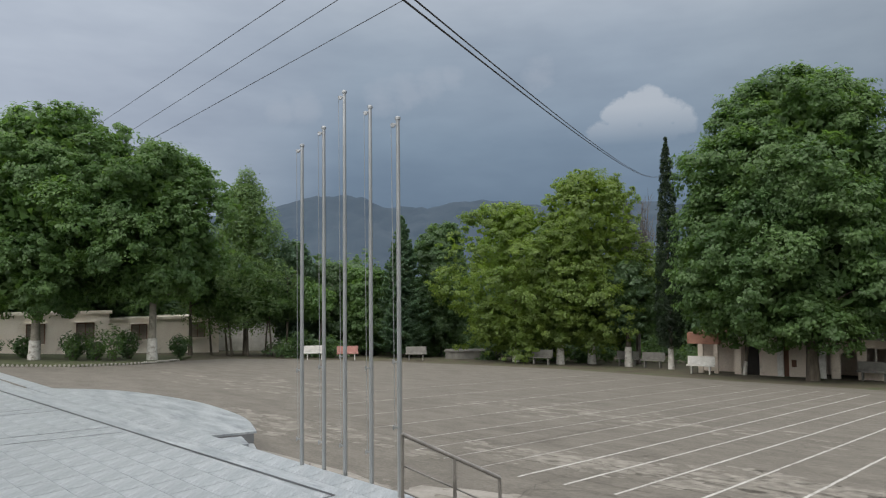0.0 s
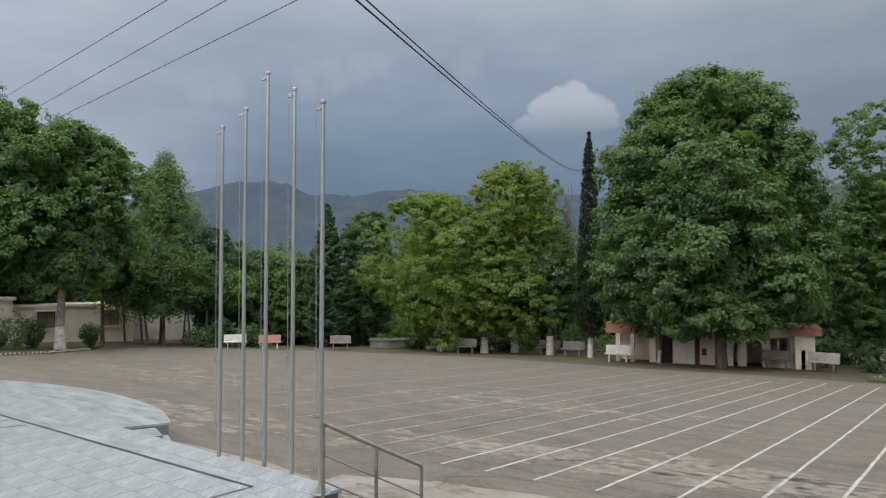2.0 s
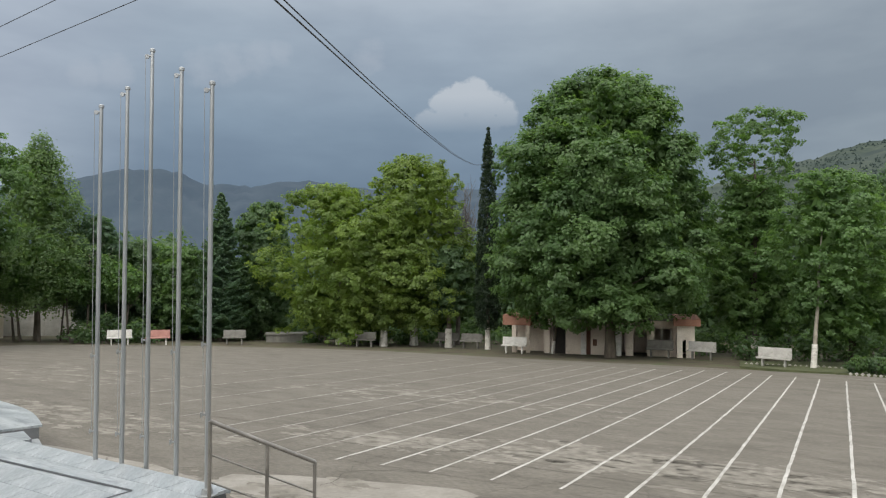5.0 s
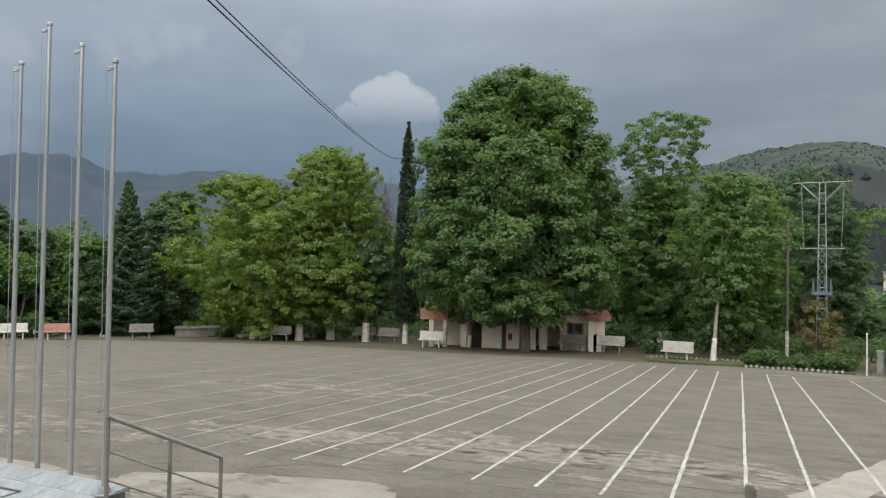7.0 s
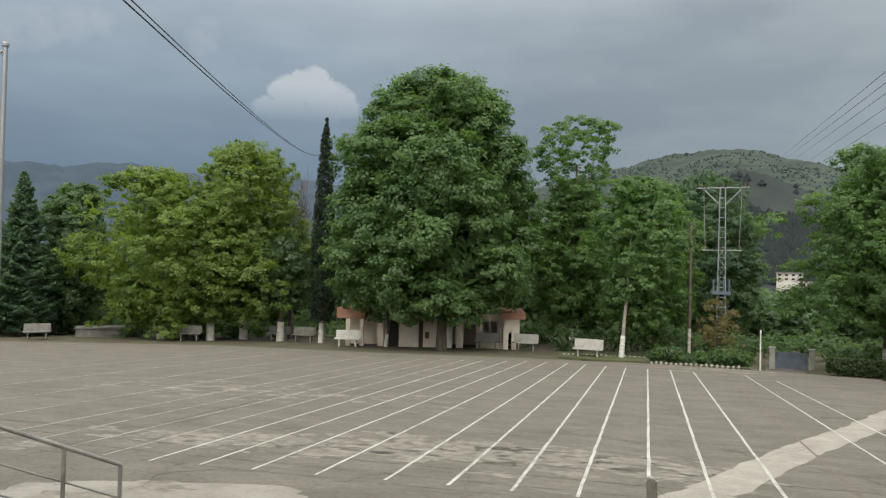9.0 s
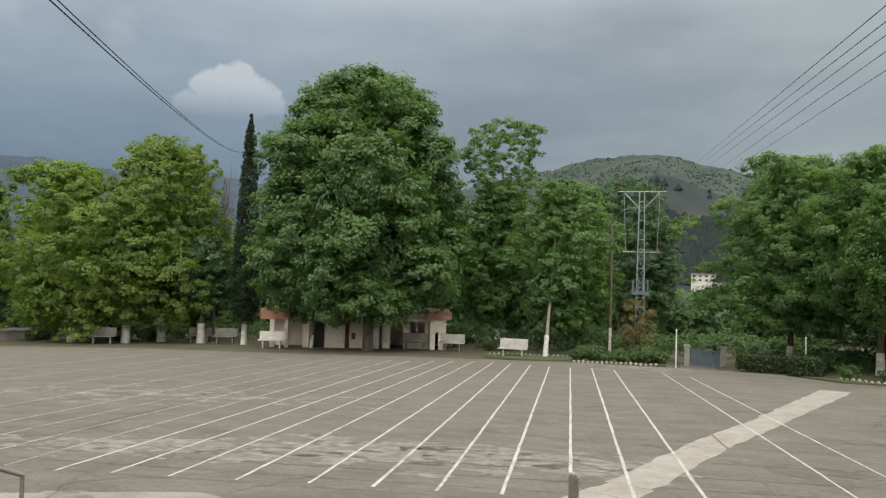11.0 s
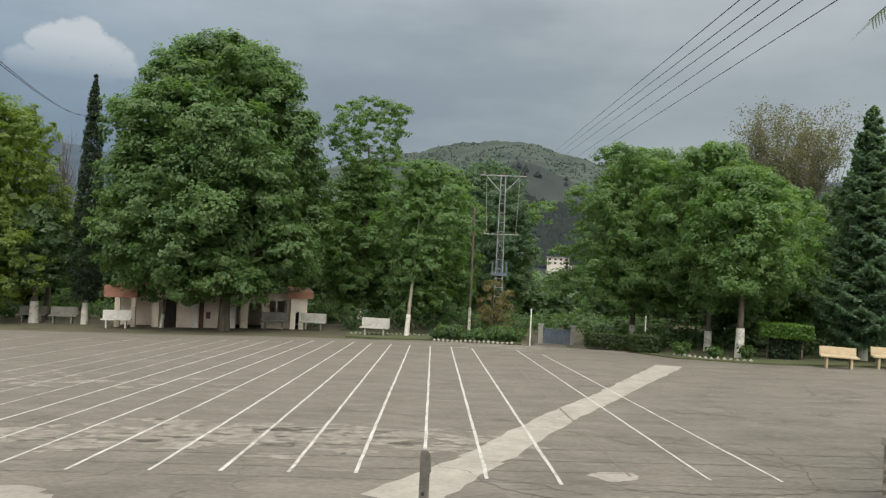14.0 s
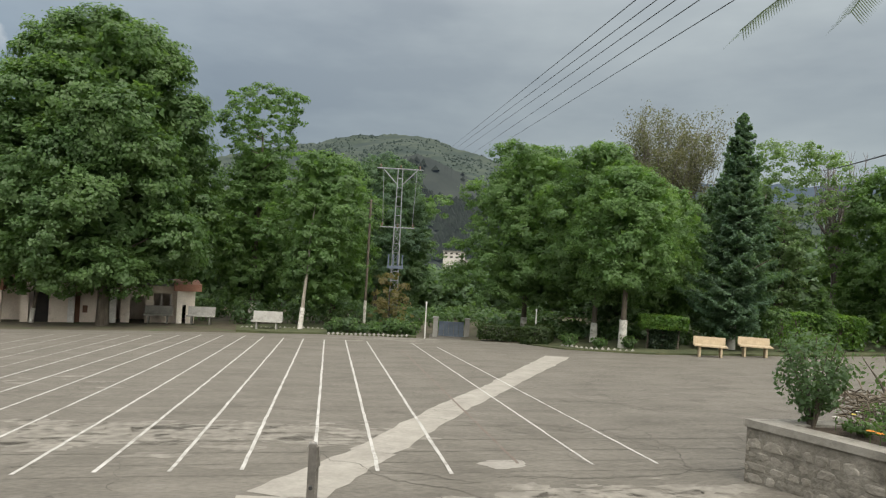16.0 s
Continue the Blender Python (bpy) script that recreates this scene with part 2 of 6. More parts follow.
PALE_CONC = mat("pale_concrete", (0.30, 0.295, 0.275), (0.44, 0.43, 0.405), scale=2, rough=0.88, bump=0.3, fine=16, spots=((0.24, 0.23, 0.205), 3, 0.34))
GREY_CONC = mat("grey_concrete", (0.150, 0.146, 0.133), (0.245, 0.238, 0.218), scale=2, rough=0.9, bump=0.3, fine=16, spots=((0.16, 0.155, 0.13), 2.5, 0.36))
RED_PAINT = mat("faded_red_paint", (0.34, 0.17, 0.145), (0.46, 0.25, 0.215), scale=2, rough=0.75, bump=0.2, fine=16, spots=((0.5, 0.42, 0.38), 3, 0.3))
CREAM_PAINT = mat("cream_yellow_paint", (0.430, 0.344, 0.228), (0.533, 0.434, 0.301), scale=2, rough=0.7, bump=0.15, fine=16, spots=((0.45, 0.36, 0.24), 4, 0.28))
STONE = mat("field_stone", (0.15, 0.138, 0.116), (0.26, 0.243, 0.212), scale=4, rough=0.92, bump=0.6, fine=22, island=0.25, spots=((0.36, 0.34, 0.30), 5, 0.34))
MORTAR = mat("weathered_mortar", (0.13, 0.120, 0.100), (0.25, 0.233, 0.200), scale=3, rough=0.95, bump=0.9, fine=18, spots=((0.33, 0.312, 0.275), 4, 0.36), stains=((0.085, 0.078, 0.064), 2.2, 0.36), grit=0.7)
GATE_BLUE = mat("slate_blue_paint", (0.10, 0.13, 0.18), (0.16, 0.20, 0.26), scale=2, rough=0.55, bump=0.1)
# hills and their trees carry blue-grey emission in place of aerial haze
FAR_HILL = mat("distant_wooded_ridge", (0.010, 0.018, 0.020), (0.026, 0.036, 0.038), scale=0.006, rough=1, bump=0, fine=0.05, haze_glow=(0.021, 0.042, 0.082), coords="Object")
NEAR_HILL = mat("terraced_hill", (0.012, 0.023, 0.018), (0.044, 0.058, 0.036), scale=0.016, rough=1, bump=0, fine=0.10, spots=((0.016, 0.028, 0.018), 0.024, 0.44), haze_glow=(0.010, 0.017, 0.021), coords="Object", stretch=(1, 1, 6.0), contrast=(0.36, 0.66))
HILL_WOOD = mat("hillside_trees", (0.008, 0.016, 0.011), (0.022, 0.034, 0.021), scale=0.05, rough=1, bump=0, fine=0.4, haze_glow=(0.010, 0.017, 0.022))
SPUR = mat("wooded_spur", (0.006, 0.011, 0.009), (0.024, 0.030, 0.024), scale=0.03, rough=1, bump=0, fine=0.2, haze_glow=(0.011, 0.016, 0.022))
SPUR_WOOD = mat("spur_trees", (0.003, 0.006, 0.005), (0.010, 0.016, 0.011), scale=0.06, rough=1, bump=0, fine=0.4, haze_glow=(0.007, 0.011, 0.015))
FAR_WALL = mat("far_white_wall", (0.42, 0.40, 0.37), (0.56, 0.54, 0.50), scale=0.2, rough=0.9, bump=0)
LEAF_PLANE = foliage("plane_leaves", (0.080, 0.152, 0.059), (0.140, 0.230, 0.086))
LEAF_MID = foliage("green_leaves", (0.098, 0.181, 0.070), (0.161, 0.269, 0.098))
LEAF_YELLOW = foliage("yellow_green_leaves", (0.122, 0.189, 0.052), (0.209, 0.291, 0.072))
LEAF_DARK = foliage("dark_leaves", (0.079, 0.142, 0.075), (0.131, 0.210, 0.102))
LEAF_CYPRESS = foliage("cypress_leaves", (0.027, 0.048, 0.031), (0.053, 0.086, 0.051))
LEAF_CONIFER = foliage("conifer_needles", (0.085, 0.157, 0.105), (0.148, 0.235, 0.147))
LEAF_HEDGE = foliage("hedge_leaves", (0.075, 0.168, 0.037), (0.165, 0.289, 0.067), 2.0)
LEAF_RUST = foliage("rusty_leaves", (0.170, 0.155, 0.085), (0.290, 0.250, 0.135))
LEAF_BUD = foliage("thin_early_leaves", (0.121, 0.135, 0.092), (0.201, 0.200, 0.139))
LEAF_POPLAR = foliage("poplar_leaves", (0.128, 0.208, 0.098), (0.205, 0.305, 0.143))
LEAF_BOX = foliage("box_leaves", (0.045, 0.080, 0.034), (0.085, 0.125, 0.050), 2.0)
LEAF_SHRUB = foliage("shrub_leaves", (0.070, 0.138, 0.047), (0.150, 0.246, 0.100), 3.0)
TWIG = mat("bare_twigs", (0.10, 0.085, 0.08), (0.19, 0.165, 0.15), scale=3, rough=0.9, bump=0)
DRY = mat("dry_brown_stalks", (0.109, 0.086, 0.062), (0.204, 0.172, 0.133), scale=4, rough=0.95, bump=0.2, island=0.3)
DIRTY_LIME = mat("dirty_limewash", (0.26, 0.25, 0.22), (0.46, 0.45, 0.42), scale=3, rough=0.95, bump=0.3, fine=16, spots=((0.12, 0.11, 0.09), 6, 0.4), island=0.3)
GARDEN_SOIL = mat("garden_soil", (0.035, 0.026, 0.019), (0.085, 0.064, 0.046), scale=6, rough=1.0, bump=0.9, fine=30)
COPING = mat("worn_coping", (0.20, 0.188, 0.165), (0.31, 0.295, 0.262), scale=2.2, rough=0.92, bump=0.5, fine=18, spots=((0.13, 0.122, 0.105), 2.6, 0.4))
FLOWER_Y = mat("yellow_petals", (0.75, 0.60, 0.05), (0.85, 0.72, 0.12), rough=0.6, bump=0)
FLOWER_W = mat("white_petals", (0.75, 0.74, 0.70), (0.85, 0.84, 0.80), rough=0.6, bump=0)
FLOWER_O = mat("orange_petals", (0.70, 0.22, 0.03), (0.85, 0.36, 0.05), rough=0.6, bump=0)


# ---- building blocks
def obj(name, me, parent=None, label=""):
    ob = new(name, me)
    if parent:
        ob.parent = parent
    if label:
        ob["label"] = label
    return ob


def part(name, bm, material, parent=None, label="", smooth=False):
    """Links a bmesh as one mesh object under a thing or a part."""
    me = bpy.data.meshes.new(name)
    bm.to_mesh(me)
    bm.free()
    me.materials.append(material)
    if smooth:
        me.polygons.foreach_set("use_smooth", [True] * len(me.polygons))
    return obj(name, me, parent, label)


def raw(name, verts, faces, material, parent=None, label="", smooth=False):
    me = bpy.data.meshes.new(name)
    me.from_pydata([tuple(v) for v in verts], [], faces)
    me.materials.append(material)
    if smooth:
        me.polygons.foreach_set("use_smooth", [True] * len(me.polygons))
    return obj(name, me, parent, label)


def empty(name, m=None):
    ob = new(name)
    if m is not None:
        ob.matrix_world = m
    return ob


def box(bm, x0, x1, y0, y1, z0, z1, bevel=0.0, m=None):
    r = bmesh.ops.create_cube(bm, size=1.0, matrix=Matrix.LocRotScale(((x0 + x1) / 2, (y0 + y1) / 2, (z0 + z1) / 2), None, (abs(x1 - x0), abs(y1 - y0), abs(z1 - z0))))
    vs = r["verts"]
    if bevel:
        es = list({e for v in vs for e in v.link_edges})
        vs = list({v for f in bmesh.ops.bevel(bm, geom=es, offset=bevel, segments=2, affect="EDGES")["faces"] for v in f.verts} | {v for v in vs if v.is_valid})
    if m is not None:
        bmesh.ops.transform(bm, matrix=m, verts=[v for v in vs if v.is_valid])
    return bm


def tube(bm, points, radii, sides=8, caps=True):
    """A tapered tube through points."""
    rings = []
    pts = [Vector(p) for p in points]
    for i, p in enumerate(pts):
        d = (pts[min(i + 1, len(pts) - 1)] - pts[max(i - 1, 0)]).normalized()
        a = d.cross(Vector((0.31, 0.95, 0.05)) if abs(d.z) > 0.5 else Vector((0, 0, 1))).normalized()
        b = d.cross(a)
        rings.append([bm.verts.new(p + (a * math.cos(2 * math.pi * k / sides) + b * math.sin(2 * math.pi * k / sides)) * radii[i]) for k in range(sides)])
    for r0, r1 in zip(rings, rings[1:]):
        for k in range(sides):
            bm.faces.new((r0[k], r0[(k + 1) % sides], r1[(k + 1) % sides], r1[k]))
    if caps and sides > 2:
        for ring in (rings[0], rings[-1][::-1]):
            bm.faces.new([bm.verts.new(v.co) for v in ring])
    return bm


def slab(bm, pts, thick, zf=None):
    """A plate with that outline; zf gives the height of its top."""
    zf = zf or (lambda x, y: 0.0)
    top = [bm.verts.new((x, y, zf(x, y))) for x, y in pts]
    low = [bm.verts.new((x, y, zf(x, y) - thick)) for x, y in pts]
    bm.faces.new(top)
    bm.faces.new(low[::-1])
    n = len(pts)
    for i in range(n):
        bm.faces.new((top[i], low[i], low[(i + 1) % n], top[(i + 1) % n]))
    bmesh.ops.recalc_face_normals(bm, faces=bm.faces[:])
    return bm


RNG = np.random.default_rng(7)


def unit(a):
    return a / np.maximum(np.linalg.norm(a, axis=-1, keepdims=True), 1e-9)


def leaves(name, centres, normals, size, material, parent, label="", kind="", long=1.5, corners=4):
    """Many small leaves: bent ones of two triangles, or pointed ones of one."""
    n = len(centres)
    t = unit(np.cross(normals, RNG.normal(size=(n, 3))))
    b = np.cross(normals, t)
    s = (size * RNG.uniform(0.6, 1.3, n))[:, None]
    lift = normals * s * 0.22
    if corners == 4:
        v = np.stack([centres - t * s * long * 0.5, centres + b * s * 0.42 + lift, centres + t * s * long * 0.5, centres - b * s * 0.42 + lift], 1).reshape(-1, 3)
    else:
        v = np.stack([centres - t * s * long * 0.5, centres + t * s * long * 0.4 + b * s * 0.55, centres + t * s * long * 0.4 - b * s * 0.55], 1).reshape(-1, 3)
    me = bpy.data.meshes.new(name)
    me.vertices.add(corners * n)
    me.vertices.foreach_set("co", v.astype(np.float32).ravel())
    me.loops.add(corners * n)
    me.loops.foreach_set("vertex_index", np.arange(corners * n, dtype=np.int32))
    me.polygons.add(n)
    me.polygons.foreach_set("loop_start", np.arange(0, corners * n, corners, dtype=np.int32))
    me.polygons.foreach_set("loop_total", np.full(n, corners, dtype=np.int32))
    me.update(calc_edges=True)
    me.materials.append(material)
    ob = obj(name, me, parent, label)
    if kind:
        ob["kind"] = kind
    return ob


PROFILES = {
    "round": lambda h: np.sqrt(np.clip(1 - (2 * h - 0.9) ** 2 / 1.25, 0.0, 1)),
    "dome": lambda h: np.clip(np.minimum(1.0, 0.72 + 1.1 * h), 0, 1) * np.sqrt(np.clip(1 - np.clip((h - 0.25) / 0.76, 0, 1) ** 2.1, 0, 1)),
    "plane": lambda h: np.interp(h, [0, 0.1, 0.2, 0.60, 0.67, 0.73, 0.84, 0.93, 0.98, 1.0], [0.78, 0.94, 1.0, 1.0, 0.92, 0.78, 0.70, 0.52, 0.30, 0.12]),
    "cone": lambda h: np.clip(1.02 - h, 0, 1) ** 0.85 * np.clip(0.55 + 3 * h, 0, 1),
    "spire": lambda h: np.interp(h, [0, 0.12, 0.4, 0.7, 0.9, 1.0], [0.7, 1.0, 0.86, 0.62, 0.40, 0.10]),
    "flame": lambda h: np.interp(h, [0, 0.2, 0.45, 0.75, 0.92, 1.0], [0.8, 1.0, 0.88, 0.5, 0.22, 0.06]),
    "umbrella": lambda h: np.clip(0.35 + 0.75 * h, 0, 1) * np.sqrt(np.clip(1 - np.clip((h - 0.75) / 0.27, 0, 1) ** 2, 0, 1)),
}


def clumped(shape, zb, zt, R, clumps, per, clump_r, lobes=0.25, flat=0.45, fill=0.25, lobe_scale=2.0, seed=0):
    """Centres and normals of leaves on many overlapping boughs over an uneven crown: each bough is a flattened, ragged pad of leaves."""
    H = zt - zb
    h = RNG.uniform(0, 1, clumps * 4)
    keep = RNG.uniform(0, 1, clumps * 4) < (PROFILES[shape](h) + 0.12)
    h = h[keep][:clumps]
    n = len(h)
    a = RNG.uniform(0, 2 * math.pi, n)
    prof = PROFILES[shape](h)
    lob = np.array([noise.noise((math.cos(q) * lobe_scale + seed * 7.3, math.sin(q) * lobe_scale, p * H / max(R, 0.5) * lobe_scale * 0.8)) for q, p in zip(a, h)])
    inner = RNG.uniform(0, 1, n) < fill
    rad = np.maximum(R * prof * (1 + lobes * 2.0 * lob) - clump_r * 0.5, 0.05) * np.where(inner, RNG.uniform(0.15, 0.75, n), RNG.uniform(0.86, 1.04, n))
    c = np.stack([np.cos(a) * rad, np.sin(a) * rad, zb + h * (H - clump_r * 0.5) + lob * clump_r * 0.5], 1)
    br = clump_r * RNG.uniform(0.55, 1.35, n)
    if shape in ("cone", "spire"):
        br *= 0.35 + 0.65 * prof
    out = np.stack([np.cos(a), np.sin(a), np.zeros(n)], 1)
    idx = np.repeat(np.arange(n), per)
    m = len(idx)
    d = RNG.normal(size=(m, 3)) + out[idx] * 0.45 + np.array([0, 0, 0.55])
    d = unit(d)
    reach = RNG.uniform(0.55, 1.0, m) ** 0.6 * np.where(RNG.uniform(0, 1, m) < 0.12, RNG.uniform(1.0, 1.45, m), 1.0)
    off = d * (reach * br[idx])[:, None]
    off[:, 2] *= flat + 0.15
    off[:, 2] -= 0.25 * (off[:, 0] * out[idx, 0] + off[:, 1] * out[idx, 1])
    nn = unit(d * np.array([0.45, 0.45, 0.6]) + np.array([0, 0, 0.34]) + RNG.normal(size=(m, 3)) * 0.25)
    return c[idx] + off, nn


def boughs(shape, zb, zt, R, count, per, clump_r, lobes=0.25, flat=0.45, fill=0.2, lobe_scale=2.0, seed=0, ragged=0.1):
    """Centres and normals of leaves in two steps: large rounded boughs over the crown, each covered by leafy sprays on its upper and outer side."""
    H = zt - zb
    big = max(0.30 * R, 0.55)
    nb = int(np.clip(2.3 * 2 * math.pi * R * H * 0.8 / (math.pi * big * big), 14, 190))
    inner = int(nb * fill)
    i = np.arange(nb + inner)
    h = np.clip((i % nb + 0.5) / nb + RNG.uniform(-0.04, 0.04, nb + inner), 0.01, 0.985)
    a = i * 2.39996 + RNG.uniform(-0.45, 0.45, nb + inner)
    prof = PROFILES[shape](h)
    lob = np.array([noise.noise((math.cos(q) * lobe_scale + seed * 7.3, math.sin(q) * lobe_scale, p * H / max(R, 0.5) * lobe_scale * 0.8)) for q, p in zip(a, h)])
    br = big * RNG.uniform(0.70, 1.22, nb + inner) * (0.55 + 0.45 * prof)
    rad = np.maximum(R * prof * (1 + lobes * 1.0 * lob) * RNG.uniform(1 - ragged, 1 + ragged * 0.7, nb + inner) - br * 0.85, 0.0)
    rad[nb:] *= RNG.uniform(0.2, 0.65, inner)
    vf = 0.55 + flat * 0.7
    c = np.stack([np.cos(a) * rad, np.sin(a) * rad, np.minimum(zb + h * H + lob * big * 0.4, zt - br * vf)], 1)
    out = np.stack([np.cos(a), np.sin(a), np.zeros(nb + inner)], 1)
    share = br ** 2 / (br ** 2).sum()
    idx = RNG.choice(nb + inner, count, p=share)
    d = unit(RNG.normal(size=(count, 3)) + out[idx] * 0.55 + np.array([0, 0, 0.6]))
    spray = c[idx] + d * (br[idx] * RNG.uniform(0.55, 1.12, count))[:, None] * np.array([1, 1, vf])
    spray[:, 2] -= 0.18 * rad[idx] / max(R, 0.5) * ((spray - c[idx]) * out[idx]).sum(1)
    sr = clump_r * RNG.uniform(0.55, 1.35, count)
    k = np.repeat(np.arange(count), per)
    m = len(k)
    e = unit(RNG.normal(size=(m, 3)) + d[k] * 0.4)
    reach = RNG.uniform(0.1, 1.0, m) ** 0.5 * np.where(RNG.uniform(0, 1, m) < 0.10, RNG.uniform(1.0, 1.6, m), 1.0)
    off = e * (reach * sr[k])[:, None] * np.array([1, 1, 0.45 + flat * 0.5])
    nn = unit(d[k] * 0.55 + e * 0.25 + np.array([0, 0, 0.35]) + RNG.normal(size=(m, 3)) * 0.28)
    return spray[k] + off, nn


def crown_heart(shape, zb, zt, R, n):
    """Centres and normals of larger leaves deep inside a crown, which close it to the light."""
    h = RNG.uniform(0.04, 0.93, n)
    a = RNG.uniform(0, 2 * math.pi, n)
    r = R * PROFILES[shape](h) * RNG.uniform(0.1, 0.78, n)
    c = np.stack([np.cos(a) * r, np.sin(a) * r, zb + h * (zt - zb)], 1)
    return c, unit(RNG.normal(size=(n, 3)) + np.array([0, 0, 0.5]))


def whorls(zb, zt, R):
    """Centres and normals of needles on whorls of drooping branches with upturned tips."""
    cs, ns = [], []
    z, turn = zb, 0.0
    while z < zt - 0.1:
        k = (z - zb) / (zt - zb)
        reach = R * (1 - k) ** 0.8 * min(1.0, 0.62 + 2.2 * k) + 0.06
        count = 5 if k > 0.8 else 8
        for j in range(count):
            a = turn + 2 * math.pi * j / count + RNG.uniform(-0.35, 0.35)
            L = reach * RNG.uniform(0.62, 1.15)
            m = int(70 + 190 * L)
            t = RNG.uniform(0, 1, m) ** 0.75
            side = RNG.normal(size=m) * (0.05 + 0.17 * L * (1 - t) * t * 2.2)
            h = z + RNG.uniform(-0.1, 0.1) - 0.34 * L * t + 0.30 * L * t ** 3 + RNG.normal(size=m) * 0.05 - np.abs(side) * 0.35
            cs.append(np.stack([math.cos(a) * L * t - math.sin(a) * side, math.sin(a) * L * t + math.cos(a) * side, h], 1))
            ns.append(unit(RNG.normal(size=(m, 3)) * 0.45 + np.array([math.cos(a) * 0.35, math.sin(a) * 0.35, 0.8])))
        z += 0.34 - 0.16 * k
        turn += 0.9
    tip = np.stack([RNG.normal(size=60) * 0.04, RNG.normal(size=60) * 0.04, zt - RNG.uniform(0, 0.7, 60)], 1)
    return np.concatenate(cs + [tip]), np.concatenate(ns + [unit(RNG.normal(size=(60, 3)))])


def trunk_mesh(height, r0, lean=(0, 0), limbs=6, spread=1.5, start=0.35, seed=0, reach=1.0):
    """A tapered, slightly crooked trunk with limbs."""
    rnd = random.Random(seed)
    bm = bmesh.new()
    pts, rad = [], []
    for i in range(8):
        k = i / 7
        pts.append((lean[0] * k + rnd.uniform(-1, 1) * r0 * 0.5 * k, lean[1] * k + rnd.uniform(-1, 1) * r0 * 0.5 * k, -0.15 + (height + 0.15) * k))
        rad.append(r0 * (1.25 if i == 0 else 1.0) * (1 - 0.75 * k))
    tube(bm, pts, rad, 10)
    for j in range(limbs):
        k = start + (1 - start) * (j + 0.3) / limbs
        p = Vector((lean[0] * k, lean[1] * k, height * k))
        a = j * 2.4 + rnd.uniform(-0.5, 0.5)
        L = spread * rnd.uniform(0.7, 1.1)
        rr = r0 * (1 - 0.75 * k) * 0.6
        q = [p, p + Vector((math.cos(a) * L * 0.4, math.sin(a) * L * 0.4, L * 0.35 * reach)), p + Vector((math.cos(a) * L * 0.8, math.sin(a) * L * 0.8, L * 0.8 * reach)), p + Vector((math.cos(a + 0.3) * L, math.sin(a + 0.3) * L, L * 1.25 * reach))]
        tube(bm, q, [rr, rr * 0.75, rr * 0.45, rr * 0.15], 6)
    return bm


def tree(name, x, y, shape, top, bottom, R, leaf, label, clumps=350, per=36, clump_r=0.75, size=0.24, trunk_r=0.2, bark=None, lean=(0, 0), shift=(0, 0), white=0.0, lobes=0.25, flat=0.45, fill=0.25, limbs=6, lobe_scale=2.0, category="tree", ground=None, ragged=0.12, heart=0.06):
    """A tree at x, y: trunk with limbs, limewashed foot where it has one, and a crown of leaf clumps; top and bottom are world heights of the crown."""
    g = gz(x, y) if ground is None else ground
    th = empty(name, Matrix.Translation((x, y, g)))
    zt, zb = top - g, bottom - g
    seed = int(abs(x * 13 + y * 7)) % 1000
    tall = zb + (zt - zb) * 0.62
    part("trunk", trunk_mesh(tall, trunk_r, lean, limbs, R * 0.55, max(0.15, zb / tall * 0.8), seed, 0.45), bark or BARK, th, smooth=True)
    if white:
        bm = bmesh.new()
        k = white / tall
        tube(bm, [(0, 0, -0.1), (lean[0] * k * 0.5, lean[1] * k * 0.5, white * 0.5), (lean[0] * k, lean[1] * k, white)], [trunk_r * 1.34, trunk_r * 1.16, trunk_r * 1.1], 12)
        part("limewash_band", bm, LIME, th, "peeling white limewash round the foot", smooth=True)
    if shape == "spruce":
        c, n = whorls(zb, zt, R)
    elif shape in ("cone", "spire", "flame"):
        c, n = clumped(shape, zb, zt, R, int(clumps * 0.8), int(per * 2.2), clump_r * 1.2, lobes, flat, fill, lobe_scale, seed)
    else:
        c, n = boughs(shape, zb, zt, R, int(clumps * 2.6), int(per * 1.05), clump_r * 0.56, lobes, flat, fill, lobe_scale, seed, ragged)
    heart = int(len(c) * heart) if shape not in ("umbrella", "spire", "spruce") else 0
    if heart:
        hc, hn = crown_heart(shape, zb, zt, R, heart)
        c, n = np.concatenate([c, hc]), np.concatenate([n, hn])
    grow = np.concatenate([np.ones(len(c) - heart), np.full(heart, 2.6)])
    c[:, :2] += np.array(shift) + np.array(lean)
    keep = c[:, 2] > 0.12
    leaves("crown", c[keep], n[keep], size * 0.64 * grow[keep], leaf, th, corners=3)
    return tagged(th, label, category)


